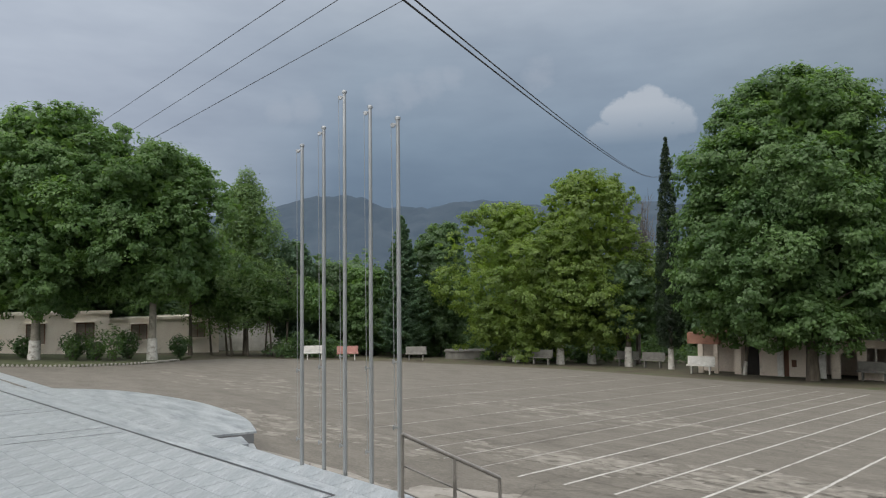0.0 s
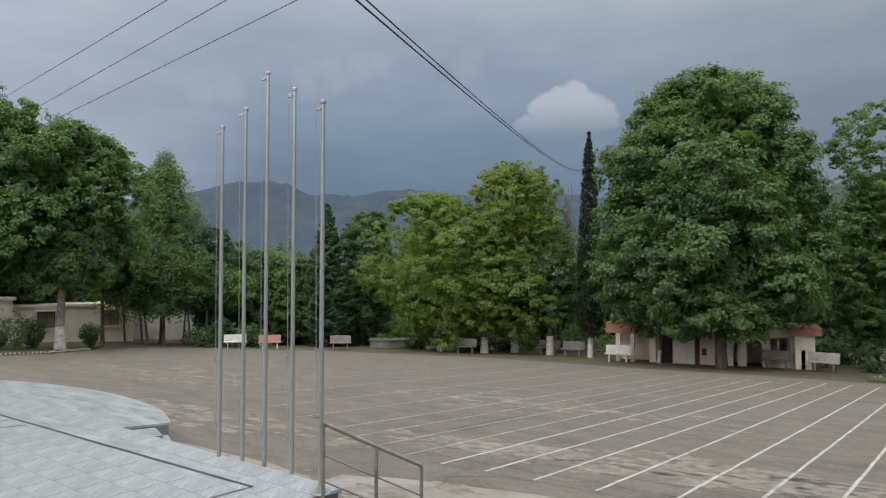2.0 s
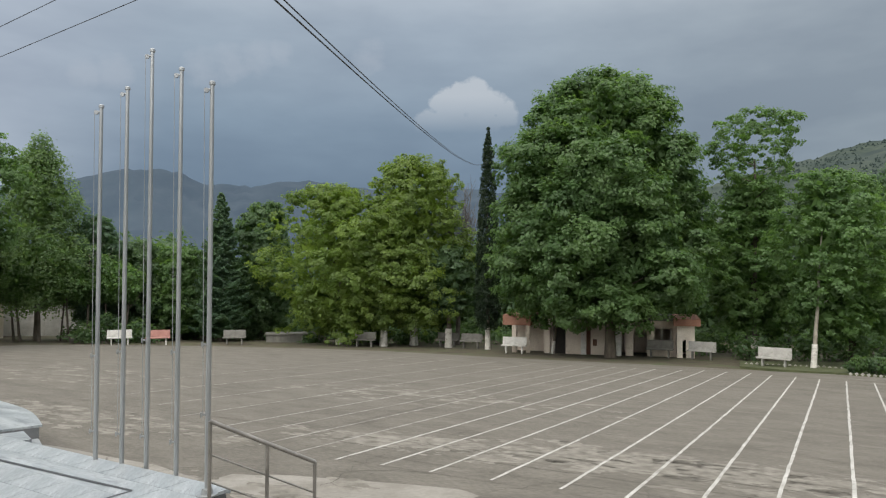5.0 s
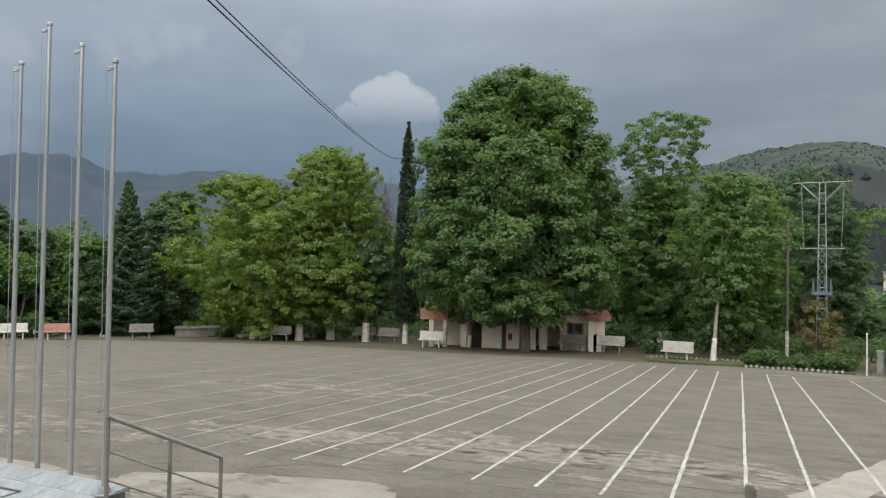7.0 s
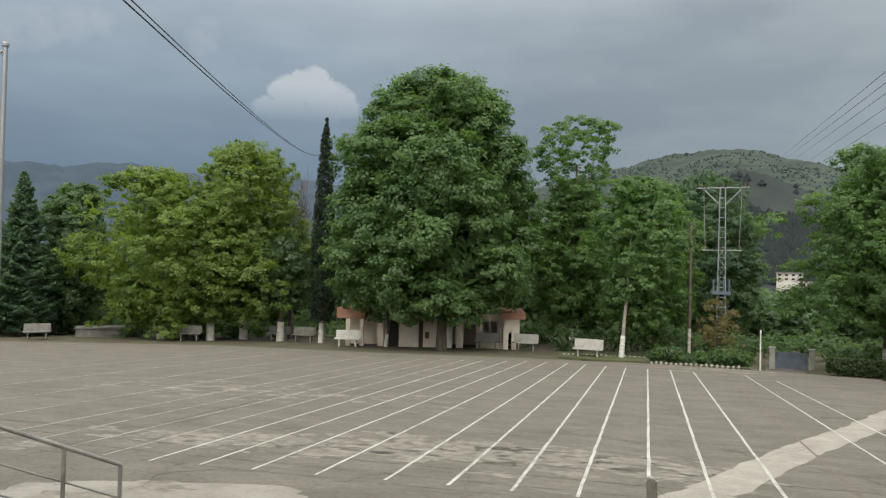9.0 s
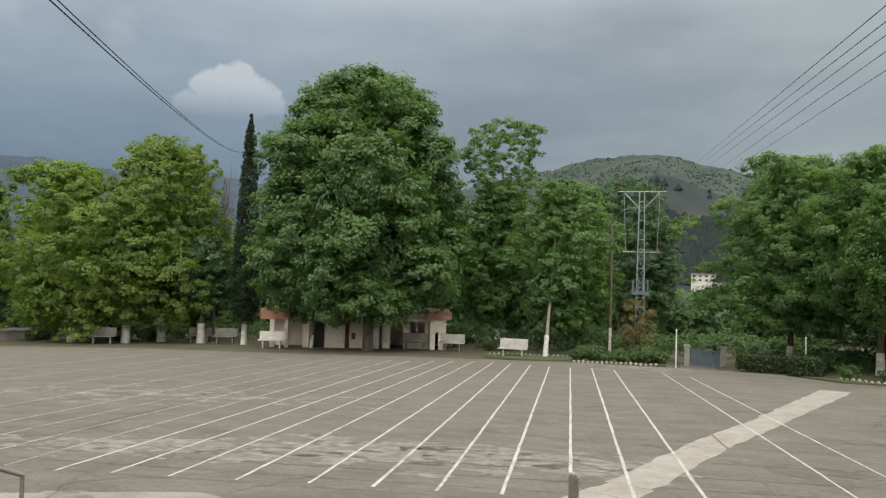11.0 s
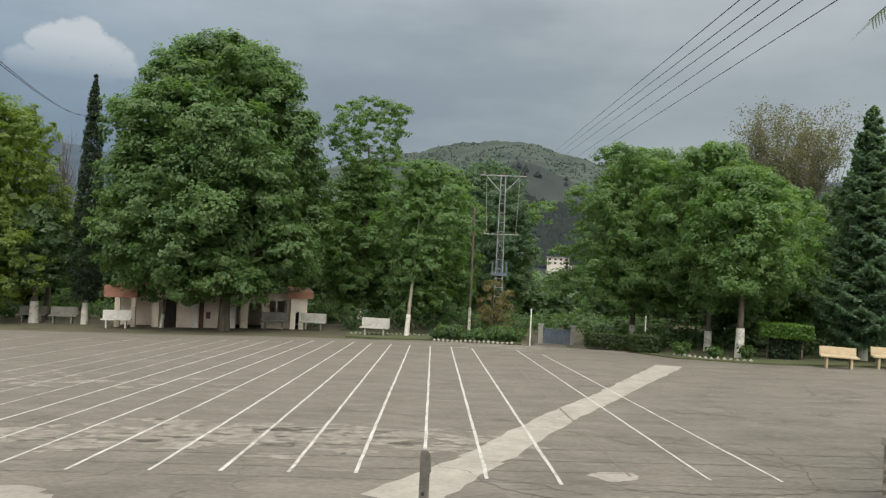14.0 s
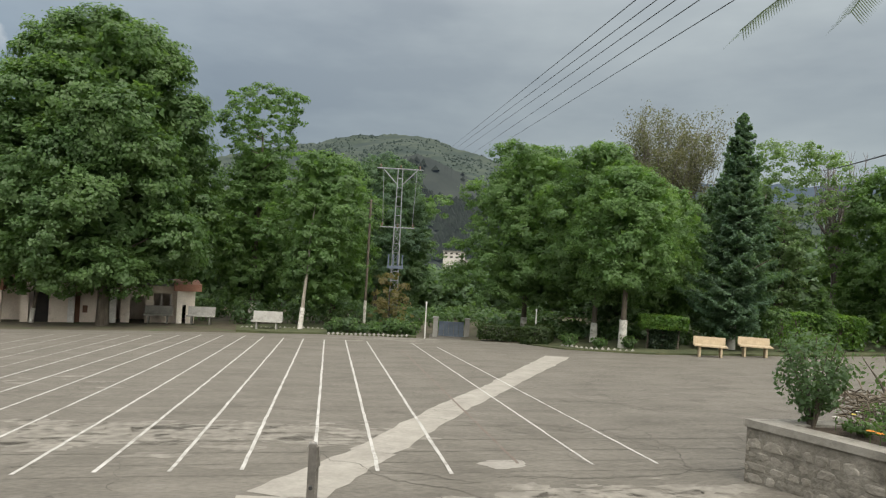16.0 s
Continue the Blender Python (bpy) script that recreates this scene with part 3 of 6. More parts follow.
def bare_tree(name, x, y, top, R, label, leaf=None, seed=3):
    """A tree with mostly bare upright twigs."""
    g = gz(x, y)
    th = empty(name, Matrix.Translation((x, y, g)))
    H = top - g
    rnd = random.Random(seed)
    bm = bmesh.new()
    tube(bm, [(0, 0, -0.1), (0.1, 0, H * 0.3), (0, 0.1, H * 0.6)], [0.2, 0.15, 0.09], 8)
    tips = []
    for j in range(44):
        a, k = j * 2.4, rnd.uniform(0.2, 0.6)
        p = Vector((0, 0, H * k))
        e = Vector((math.cos(a) * R * rnd.uniform(0.3, 1), math.sin(a) * R * rnd.uniform(0.3, 1), H * rnd.uniform(0.68, 1.0)))
        mid = p.lerp(e, 0.5) + Vector((math.cos(a), math.sin(a), -0.2)) * R * 0.15
        tube(bm, [p, mid, e], [0.05, 0.03, 0.009], 5)
        for i in range(13):
            s = p.lerp(mid, 0.6).lerp(e, rnd.uniform(0.2, 0.95))
            t = s + Vector((rnd.uniform(-1, 1) * R * 0.3, rnd.uniform(-1, 1) * R * 0.3, rnd.uniform(0.3, 1) * R * 0.55))
            tube(bm, [s, s.lerp(t, 0.5) + Vector((rnd.uniform(-1, 1), rnd.uniform(-1, 1), 0)) * 0.08, t], [0.014, 0.010, 0.005], 4)
            tips.append(t)
            tips.append(s)
    part("trunk", bm, TWIG, th)
    if leaf:
        t = np.array([tuple(v) for v in tips])
        c = np.repeat(t, 30, 0) + RNG.normal(size=(len(t) * 30, 3)) * 0.22
        leaves("crown", c, unit(RNG.normal(size=c.shape) + np.array([0, 0, 0.6])), 0.085, leaf, th, corners=3)
    return tagged(th, label, "tree")


def hedge(name, x, y, yaw, L, W, z0, z1, label, n=2600, leaf=None, category="hedge", ground=None, skirt=False):
    """A clipped hedge: a dense box of small leaves round a twiggy core."""
    th = empty(name, pose(x, y, gz(x, y) if ground is None else ground, 0, 0, yaw))
    bm = bmesh.new()
    for i in range(max(2, int(L / 0.6))):
        px = -L / 2 + (i + 0.5) * L / max(2, int(L / 0.6))
        tube(bm, [(px, 0, -0.05), (px + 0.05, 0.03, (z0 + z1) / 2), (px - 0.1, 0, z1 - 0.1)], [0.05, 0.04, 0.02], 6)
        tube(bm, [(px, 0, z0 * 0.7), (px + 0.22, 0.08, z1 - 0.12)], [0.03, 0.012], 5)
        tube(bm, [(px, 0, z0 * 0.7), (px - 0.22, -0.08, z1 - 0.12)], [0.03, 0.012], 5)
    part("stem", bm, BARK, th)
    p = RNG.uniform(-1, 1, (n, 3))
    ax = RNG.integers(0, 4, n)
    for k in range(3):
        s = ax == k
        p[s, k] = np.sign(p[s, k]) * RNG.uniform(0.88, 1.04, s.sum())
    nn = unit(p * np.array([0.5, 0.5, 0.7]) + RNG.normal(size=(n, 3)) * 0.5 + np.array([0, 0, 0.35]))
    bulge = 1 + 0.05 * np.sin(p[:, :1] * L * 2.1 + 1)
    p = p * bulge
    c = np.stack([p[:, 0] * L / 2, p[:, 1] * W / 2, (z0 + z1) / 2 + p[:, 2] * (z1 - z0) / 2], 1)
    leaves("foliage", c, nn, 0.10, leaf or LEAF_HEDGE, th)
    if skirt:
        q = RNG.uniform(-1, 1, (1400, 3)) * np.array([L * 0.3, W * 0.36, z0 * 0.5]) + np.array([0, 0, z0 * 0.52])
        leaves("inner_foliage", q, unit(RNG.normal(size=q.shape) + np.array([0, 0, 0.4])), 0.10, LEAF_CYPRESS, th, "dark unclipped lower twigs")
    return tagged(th, label, category)


# ---- the ground: one sheet out to the horizon
def dip(x, y):
    """The drive to the gate falls below the yard."""
    r, a = math.hypot(x, y), math.degrees(math.atan2(x, y))
    return min(0.5, max(0.0, r - 33.5) * 0.05) * max(0.0, min(1.0, 1.75 - abs(a - 53.8) / 2.0))


def ground_sheet():
    bm = bmesh.new()
    radii = [0.5, 6, 12, 20, 28, 33, 36, 39, 42, 46, 52, 58, 62, 70, 80, 95, 110, 130, 170, 240, 400, 700, 1200, 2200, 4500]
    n = 288
    rings = [[bm.verts.new((r * math.cos(2 * math.pi * k / n), r * math.sin(2 * math.pi * k / n), gz(r * math.cos(2 * math.pi * k / n), r * math.sin(2 * math.pi * k / n)) - 0.07 - dip(r * math.cos(2 * math.pi * k / n), r * math.sin(2 * math.pi * k / n)))) for k in range(n)] for r in radii]
    for a, b in zip(rings, rings[1:]):
        for k in range(n):
            bm.faces.new((a[k], b[k], b[(k + 1) % n], a[(k + 1) % n]))
    bm.faces.new(rings[0])
    ob = part("ground", bm, SOIL, None, smooth=True)
    return tagged(ob, "dark bare soil with thin grass under the trees", "ground", kind="structure")


ground_sheet()

# far edge of the concrete, from the lawn on the left round to the right
YARD = [(-40, -6), (-40, 36.6), (-30, 37.6), (-24.7, 38.6), (-20.4, 39.2), (-18.2, 42.4), (-17.4, 46.8), (-15.2, 50.3), (-11.8, 50.6), (-8, 50.2), (-3.5, 49.4), (2.2, 46.8),
        (7.5, 43.6), (11.2, 39.6), (14.8, 35.8), (19.1, 32.2), (22.6, 28.2), (24.9, 26.0), (26.4, 23.4), (27.4, 21.0), (28.3, 19.0), (28.8, 16.8), (27.6, 13.8), (28.6, 10.4), (30.6, 8.3), (33.4, 5.6), (38, 2.2), (38, -8)]
bm = bmesh.new()
slab(bm, YARD, 0.06, gz)
yard = tagged(part("yard", bm, CONCRETE), "worn grey concrete assembly yard, cracked and patched", "yard", kind="structure")


bm = bmesh.new()
rows = []
for k in range(9):
    r = 33.2 + k * 1.6
    row = []
    for a in (52.6, 53.4, 54.4, 55.2):
        x, y = math.sin(radians(a)) * r, math.cos(radians(a)) * r
        row.append(bm.verts.new((x, y, gz(x, y) - dip(x, y) - 0.03)))
    rows.append(row)
for r0, r1 in zip(rows, rows[1:]):
    for k in range(3):
        bm.faces.new((r0[k], r0[k + 1], r1[k + 1], r1[k]))
tagged(part("drive", bm, CONCRETE), "grey concrete drive falling away to the gate", "drive", kind="structure")


def strip(bm, a, b, width, lift=0.005, wobble=0.0, steps=1, seed=0, w1=None):
    """A thin band lying on the yard from a to b."""
    rnd = random.Random(seed)
    a, b = Vector((*a[:2], 0)), Vector((*b[:2], 0))
    s = (b - a).normalized()
    s = Vector((-s.y, s.x, 0))
    prev = None
    for i in range(steps + 1):
        k = i / steps
        w = width + ((w1 if w1 is not None else width) - width) * k
        p = a.lerp(b, k) + s * rnd.uniform(-1, 1) * wobble * 0.5
        l, r = p + s * (w / 2 + rnd.uniform(-1, 1) * wobble * 0.4), p - s * (w / 2 + rnd.uniform(-1, 1) * wobble * 0.4)
        cur = [bm.verts.new((q.x, q.y, gz(q.x, q.y) + lift)) for q in (l, r)]
        if prev:
            bm.faces.new((prev[0], prev[1], cur[1], cur[0]))
        prev = cur


def on_yard(name, bm, material, label, category):
    ob = part(name, bm, material)
    return tagged(ob, label, category, kind="structure")


# painted lines, evenly spaced, each running away from the building: place along the front at the near and the far end
LINES = [(5.06, 4.62, 10.2, 29.5), (4.04, 3.74, 10.2, 31.4), (2.94, 2.98, 10.3, 28.0), (1.88, 1.77, 9.8, 31.9), (0.89, 0.83, 10.0, 32.4), (0.02, -0.12, 9.6, 32.5), (-0.94, -1.06, 10.15, 32.8), (-1.86, -1.96, 10.1, 33.2), (-2.80, -2.92, 10.1, 33.7), (-3.77, -3.81, 10.05, 34.1), (-4.88, -4.82, 9.97, 34.2), (-5.95, -5.80, 9.92, 34.2), (-6.90, -6.71, 9.9, 33.8), (-7.81, -7.86, 9.8, 33.5)]
FADED = [(-8.80, -8.75, 9.9, 33.5), (-9.85, -9.75, 10.0, 33.5), (-10.9, -10.75, 10.2, 33.5), (-12.0, -11.8, 10.6, 33.0), (-13.9, -13.7, 11.5, 33.0), (-16.0, -15.8, 12.5, 33.0), (-18.6, -18.4, 13, 33), (-21.5, -21.2, 14, 33)]
for i, (near, far, d0, d1) in enumerate(LINES + FADED):
    a0, b0 = OUT * d0 + ALONG * near, OUT * d1 + ALONG * far
    bm = bmesh.new()
    n = 6
    for k in range(n):
        strip(bm, a0.lerp(b0, k / n), a0.lerp(b0, (k + 0.998) / n), 0.046 if i < 3 else 0.056, 0.006, 0.012, 10, i * 31 + k)
    if i == 2:
        tagged(part("painted_line", bm, RED_LINE), "faint rubbed-out reddish line on the concrete yard", "painted line", "painted lines", "structure")
    elif i < len(LINES):
        tagged(part("painted_line", bm, LINE_PAINT), "worn white painted line on the concrete yard", "painted line", "painted lines", "structure")
    else:
        tagged(part("painted_line", bm, FADED_PAINT), "faded white painted line on the concrete yard", "painted line", "painted lines", "structure")

# construction joints across the lines, wavy where they have broken up, and cracks
for j, (d, w) in enumerate(((9.87, 0.014), (10.45, 0.018), (11.12, 0.030), (11.9, 0.032), (13.08, 0.016), (15.05, 0.020), (17.2, 0.012), (19.5, 0.014), (23.2, 0.02), (28.0, 0.024))):
    bm = bmesh.new()
    c = OUT * d + ALONG * 2.0
    prev = c - ALONG * 30
    for k in range(1, 24):
        cur = c + ALONG * (-30 + 2 * k) + OUT * 0.05 * noise.noise((k * 0.9, j * 3.1, 0))
        strip(bm, prev, cur, w * (0.7 + 0.6 * abs(noise.noise((k * 0.7, j, 5)))), 0.004, w, 14, j * 40 + k)
        prev = cur
    on_yard("joint", bm, JOINT, "dark construction joint across the yard", "joint")
for j, d in enumerate((-24, -17, -10)):
    bm = bmesh.new()
    c = ALONG * d
    strip(bm, c + OUT * 5, c + OUT * 48, 0.012, 0.0035, 0.02, 60, 90 + j)
    on_yard("joint", bm, JOINT, "dark construction joint along the yard", "joint")
rnd = random.Random(5)


def crack(p, heading, steps, width, stray):
    """A crack that wanders from p, with short side branches."""
    bm = bmesh.new()
    turn = heading
    for k in range(steps):
        turn = heading + (turn - heading) * 0.8 + rnd.uniform(-stray, stray)
        a = turn + rnd.uniform(-0.7, 0.7)
        q = p + Vector((math.cos(a), math.sin(a), 0)) * rnd.uniform(0.05, 0.18)
        strip(bm, p, q, width * rnd.uniform(0.4, 1.5), 0.0045)
        if rnd.random() < 0.12:
            r = p
            for i in range(rnd.randint(1, 5)):
                e = r + Vector((math.cos(a + 1.1), math.sin(a + 1.1), 0)) * rnd.uniform(0.06, 0.16)
                strip(bm, r, e, width * 0.6, 0.0045)
                r, a = e, a + rnd.uniform(-0.6, 0.6)
        p = q
    on_yard("crack", bm, JOINT, "hairline crack in the concrete", "crack")


for j in range(150):
    crack(OUT * rnd.uniform(7, 28) + ALONG * rnd.uniform(-16, 19), rnd.uniform(0, 6.28), rnd.randint(14, 34), 0.015, 0.2)
for j in range(24):
    crack(OUT * rnd.uniform(9, 23) + ALONG * rnd.uniform(3.5, 15), math.atan2(ALONG.y, ALONG.x) + rnd.choice((0, 0, 0, 1.3)) + rnd.uniform(-0.35, 0.35), rnd.randint(16, 40), 0.021, 0.25)

# pale cement band that crosses the yard to the drive, and other pale patches
bm = bmesh.new()
BAND = [(4.6, 5.6, 1.25), (6.0, 6.6, 1.0), (8.4, 7.3, 0.72), (12.3, 8.7, 0.75), (16.0, 9.8, 0.72), (20.5, 11.2, 0.85), (24.6, 12.5, 1.0)]
for k, (p, q) in enumerate(zip(BAND, BAND[1:])):
    strip(bm, p, q, p[2], 0.0045, 0.07, 9, k, q[2])
on_yard("cement_band", bm, BAND_CEMENT, "pale cement strip laid across the yard", "cement strip")


def blotch(x, y, rx, ry, yaw, seed):
    bm = bmesh.new()
    vs = []
    for k in range(40):
        a = 2 * math.pi * k / 40
        f = 1 + 0.30 * noise.noise((math.cos(a) * 1.7 + seed, math.sin(a) * 1.7, seed * 0.7)) + 0.12 * noise.noise((math.cos(a) * 6 + seed, math.sin(a) * 6, 3))
        u, w = math.cos(a) * rx * f, math.sin(a) * ry * f
        px, py = x + u * math.cos(yaw) - w * math.sin(yaw), y + u * math.sin(yaw) + w * math.cos(yaw)
        vs.append(bm.verts.new((px, py, gz(px, py) + 0.003)))
    bm.faces.new(vs)
    on_yard("cement_patch", bm, CEMENT, "irregular pale cement patch on the yard", "cement patch")


for s, (x, y, rx, ry, yaw) in enumerate([(1.15, 10.25, 2.2, 0.72, -0.52), (-3.0, 13.2, 2.6, 0.5, -0.78), (9.15, 5.45, 0.34, 0.26, -0.6)]):
    blotch(x, y, rx, ry, yaw, s + 1)


def scuffs(x, y, lx, ly, n, seed):
    """Flaked pale cement: a scatter of small ragged plates drawn out along the building."""
    rnd = random.Random(seed)
    bm = bmesh.new()
    for k in range(n):
        u, w = rnd.gauss(0, 0.45) * lx, rnd.gauss(0, 0.45) * ly
        p = Vector((x, y, 0)) + ALONG * u + OUT * w
        r = 0.04 + 0.30 * rnd.random() ** 2.6
        vs = []
        for j in range(14):
            a = 2 * math.pi * j / 14
            f = r * rnd.uniform(0.45, 1.25)
            q = p + ALONG * math.cos(a) * f * 1.7 + OUT * math.sin(a) * f * 0.7
            vs.append(bm.verts.new((q.x, q.y, gz(q.x, q.y) + 0.002 + 0.0003 * (k % 7))))
        bm.faces.new(vs)
    on_yard("cement_scuffs", bm, SCUFF, "flaking pale cement skim on the yard", "cement patch")


for s, (x, y, lx, ly, n) in enumerate([(6.7, 11.1, 3.6, 1.0, 420), (2.8, 13.6, 3.0, 0.8, 200), (8.6, 8.6, 1.6, 0.8, 80), (9.0, 3.4, 2.2, 0.5, 90), (26, 21.6, 3.0, 2.0, 120), (-4.5, 18.5, 5, 1.2, 170), (5, 21, 6, 2, 170), (-8, 30, 8, 3, 150), (0.5, 9.8, 2.4, 1.0, 160)]):
    scuffs(x, y, lx, ly, n, s + 70)

# ---- marble stage in front of the building: terrace with a rounded apron beyond
EDGE_A, EDGE_B = Vector((-0.32, 8.86, 0)), Vector((-3.35, 11.70, 0))
TERRACE = [(-0.32, 8.86), (-2.11, 10.55), (-3.35, 11.72), (-4.45, 12.62), (-12.0, 19.6), (-13.3, 20.9), (-22, 29), (-34, 17), (-10, -4), (-1.75, 7.4)]
stage = empty("marble_stage")
bm = bmesh.new()
slab(bm, TERRACE, 0.035, lambda x, y: -0.004)
part("floor_slab", bm, MARBLE, stage)
bm = bmesh.new()
slab(bm, [(p[0] * 0.999 - 0.03, p[1] - 0.04) for p in TERRACE], 1.6, lambda x, y: -0.042)
part("plinth", bm, MARBLE_DARK, stage)
apron_pts = [(-4.45, 12.60), (-3.50, 13.06)]
ctrl = [(-3.50, 13.06), (-4.0, 14.3), (-4.79, 15.37), (-5.7, 16.4), (-6.78, 17.28), (-7.8, 18.0), (-8.77, 18.53), (-9.8, 18.8), (-10.66, 18.96), (-11.4, 19.1)]
for _ in range(2):
    fine = [ctrl[0]]
    for p, q in zip(ctrl, ctrl[1:]):
        fine += [(p[0] * 0.75 + q[0] * 0.25, p[1] * 0.75 + q[1] * 0.25), (p[0] * 0.25 + q[0] * 0.75, p[1] * 0.25 + q[1] * 0.75)]
    ctrl = fine + [ctrl[-1]]
apron_pts += ctrl[1:]
bm = bmesh.new()
slab(bm, apron_pts, 0.035, lambda x, y: -0.002)
part("apron_slab", bm, MARBLE, stage)
bm = bmesh.new()
slab(bm, [(p[0] - 0.04, p[1] - 0.03) for p in apron_pts], 1.6, lambda x, y: -0.039)
part("apron_plinth", bm, MARBLE_DARK, stage)
# marble steps in the notch between terrace and apron
for z, pts in ((-0.05, [(-4.40, 12.56), (-3.72, 12.86), (-3.42, 12.25), (-3.70, 11.98)]), (-0.21, [(-3.78, 12.90), (-3.54, 13.00), (-3.18, 12.10), (-3.40, 12.25)]), (-0.40, [(-3.54, 13.00), (-3.34, 13.08), (-2.98, 12.0), (-3.18, 12.10)])):
    bm = bmesh.new()
    slab(bm, pts, 0.6, lambda x, y, z=z: z)
    part("step", bm, MARBLE, stage)
bm = bmesh.new()
for a, b in zip(TERRACE[:3], TERRACE[1:4]):
    d = (Vector((*b, 0)) - Vector((*a, 0))).normalized()
    tube(bm, [Vector((*a, -0.035)), Vector((*b, -0.035))], [0.03, 0.03], 8)
part("nosing", bm, MARBLE, stage, "rounded marble nosing")
# dark inlaid strips in the floor
def inlay(a, b, w):
    bm = bmesh.new()
    a, b = Vector((*a, 0)), Vector((*b, 0))
    s = (b - a).normalized()
    s = Vector((-s.y, s.x, 0)) * w / 2
    vs = [bm.verts.new(q + Vector((0, 0, 0.003))) for q in (a + s, b + s, b - s, a - s)]
    bm.faces.new(vs)
    part("inlay_strip", bm, INLAY, stage, "dark inlaid strip")


inlay((-16.5, 22.9), (-1.42, 9.02), 0.055)
inlay((-1.42, 9.02), (-2.6, 7.9), 0.045)
inlay((-8.6, 12.2), (-6.42, 13.58), 0.038)
inlay((-9.7, 15.3), (-8.95, 15.82), 0.038)
inlay((-9.44, 14.89), (-8.48, 15.44), 0.038)
inlay((-8.6, 11.5), (-5.98, 13.08), 0.038)
# marble floor tiles
tile_me = None
count = 0
for i in range(0, 40):
    for j in range(0, 9):
        if count >= 280:
            break
        c = Vector((-0.32, 8.86, 0)) - ALONG * (0.35 + i * 0.62) - OUT * (0.20 + 0.42 * j)
        if tile_me is None:
            b2 = bmesh.new()
            box(b2, -0.3085, 0.3085, -0.2085, 0.2085, -0.008, 0.0, 0.003)
            tile_me = bpy.data.meshes.new("tile")
            b2.to_mesh(tile_me)
            b2.free()
            tile_me.materials.append(MARBLE)
        if j == 1 and i > 1:
            continue
        t = obj("tile", tile_me, stage)
        t.matrix_world = pose(c.x, c.y, 0.0, 0, 0, math.degrees(math.atan2(ALONG.y, ALONG.x)))
        count += 1
tagged(stage, "raised white marble stage with dark inlaid strips and a rounded apron", "stage", kind="structure")


# ---- five steel flagpoles on the edge of the stage
def flagpole(x, y, top, base):
    th = empty("flagpole", Matrix.Translation((x, y, base)))
    H = top - base
    bm = bmesh.new()
    tube(bm, [(0, 0, -0.05), (0, 0, H * 0.36)], [0.030, 0.030], 14)
    part("lower_tube", bm, STEEL, th, smooth=True)
    bm = bmesh.new()
    tube(bm, [(0, 0, H * 0.36), (0, 0, H * 0.7)], [0.028, 0.028], 14)
    part("middle_tube", bm, STEEL, th, smooth=True)
    bm = bmesh.new()
    tube(bm, [(0, 0, H * 0.7), (0, 0, H - 0.05)], [0.026, 0.024], 14)
    part("upper_tube", bm, STEEL, th, smooth=True)
    bm = bmesh.new()
    tube(bm, [(0, 0, H - 0.05), (0, 0, H - 0.04), (0, 0, H - 0.012), (0, 0, H)], [0.026, 0.036, 0.036, 0.026], 14)
    part("cap", bm, STEEL, th)
    bm = bmesh.new()
    tube(bm, [(0, 0, H - 0.10), (-0.06, 0, H - 0.10)], [0.014, 0.014], 8)
    tube(bm, [(-0.065, -0.02, H - 0.11), (-0.065, 0.02, H - 0.11)], [0.028, 0.028], 12)
    part("pulley", bm, GALV, th)
    bm = bmesh.new()
    tube(bm, [(-0.085, 0.0, H - 0.12), (-0.07, 0.01, H * 0.5), (-0.058, 0.01, 0.92)], [0.004, 0.004, 0.004], 5)
    part("halyard", bm, STEEL, th, "thin rope")
    for z, nm in ((0.92, "cleat"), (H * 0.36, "bracket")):
        bm = bmesh.new()
        box(bm, -0.085, -0.03, -0.012, 0.012, z - 0.012, z + 0.012, 0.004)
        box(bm, -0.085, -0.07, -0.010, 0.010, z - 0.032, z + 0.032, 0.003)
        part(nm, bm, STEEL, th)
    bm = bmesh.new()
    tube(bm, [(0, 0, 0), (0, 0, 0.014)], [0.12, 0.12], 18)
    tube(bm, [(0, 0, 0.014), (0, 0, 0.08)], [0.07, 0.058], 14)
    part("base_plate", bm, STEEL, th)
    return tagged(th, "tall slender stainless steel flagpole with no flag", "flagpole", "row of flagpoles")


for x, y, top in ((-0.555, 8.66, 4.80), (-1.0, 9.58, 5.19), (-1.425, 10.05, 5.54), (-1.77, 10.30, 5.07), (-2.15, 10.57, 4.86)):
    flagpole(x, y, top, gz(x, y) if y > 9 else 0.0)


# ---- handrails of the two flights of steps
def handrail(name, pts, posts, label, bars=(0.36, 0.66), drop=0.95, r=0.025):
    th = empty(name)
    bm = bmesh.new()
    tube(bm, pts, [r] * len(pts), 12)
    part("top_rail", bm, RAIL_STEEL, th, smooth=True)
    a, b = Vector(pts[0]), Vector(pts[-1])
    for f in bars:
        bm = bmesh.new()
        tube(bm, [a - Vector((0, 0, f)), b - Vector((0, 0, f))], [0.011, 0.011], 8)
        part("bar", bm, RAIL_STEEL, th, smooth=True)
    for k in posts:
        p = a.lerp(b, k)
        bm = bmesh.new()
        tube(bm, [p - Vector((0, 0, drop)), p], [0.022, 0.022], 12)
        part("post", bm, RAIL_STEEL, th, smooth=True)
    return tagged(th, label, "handrail")


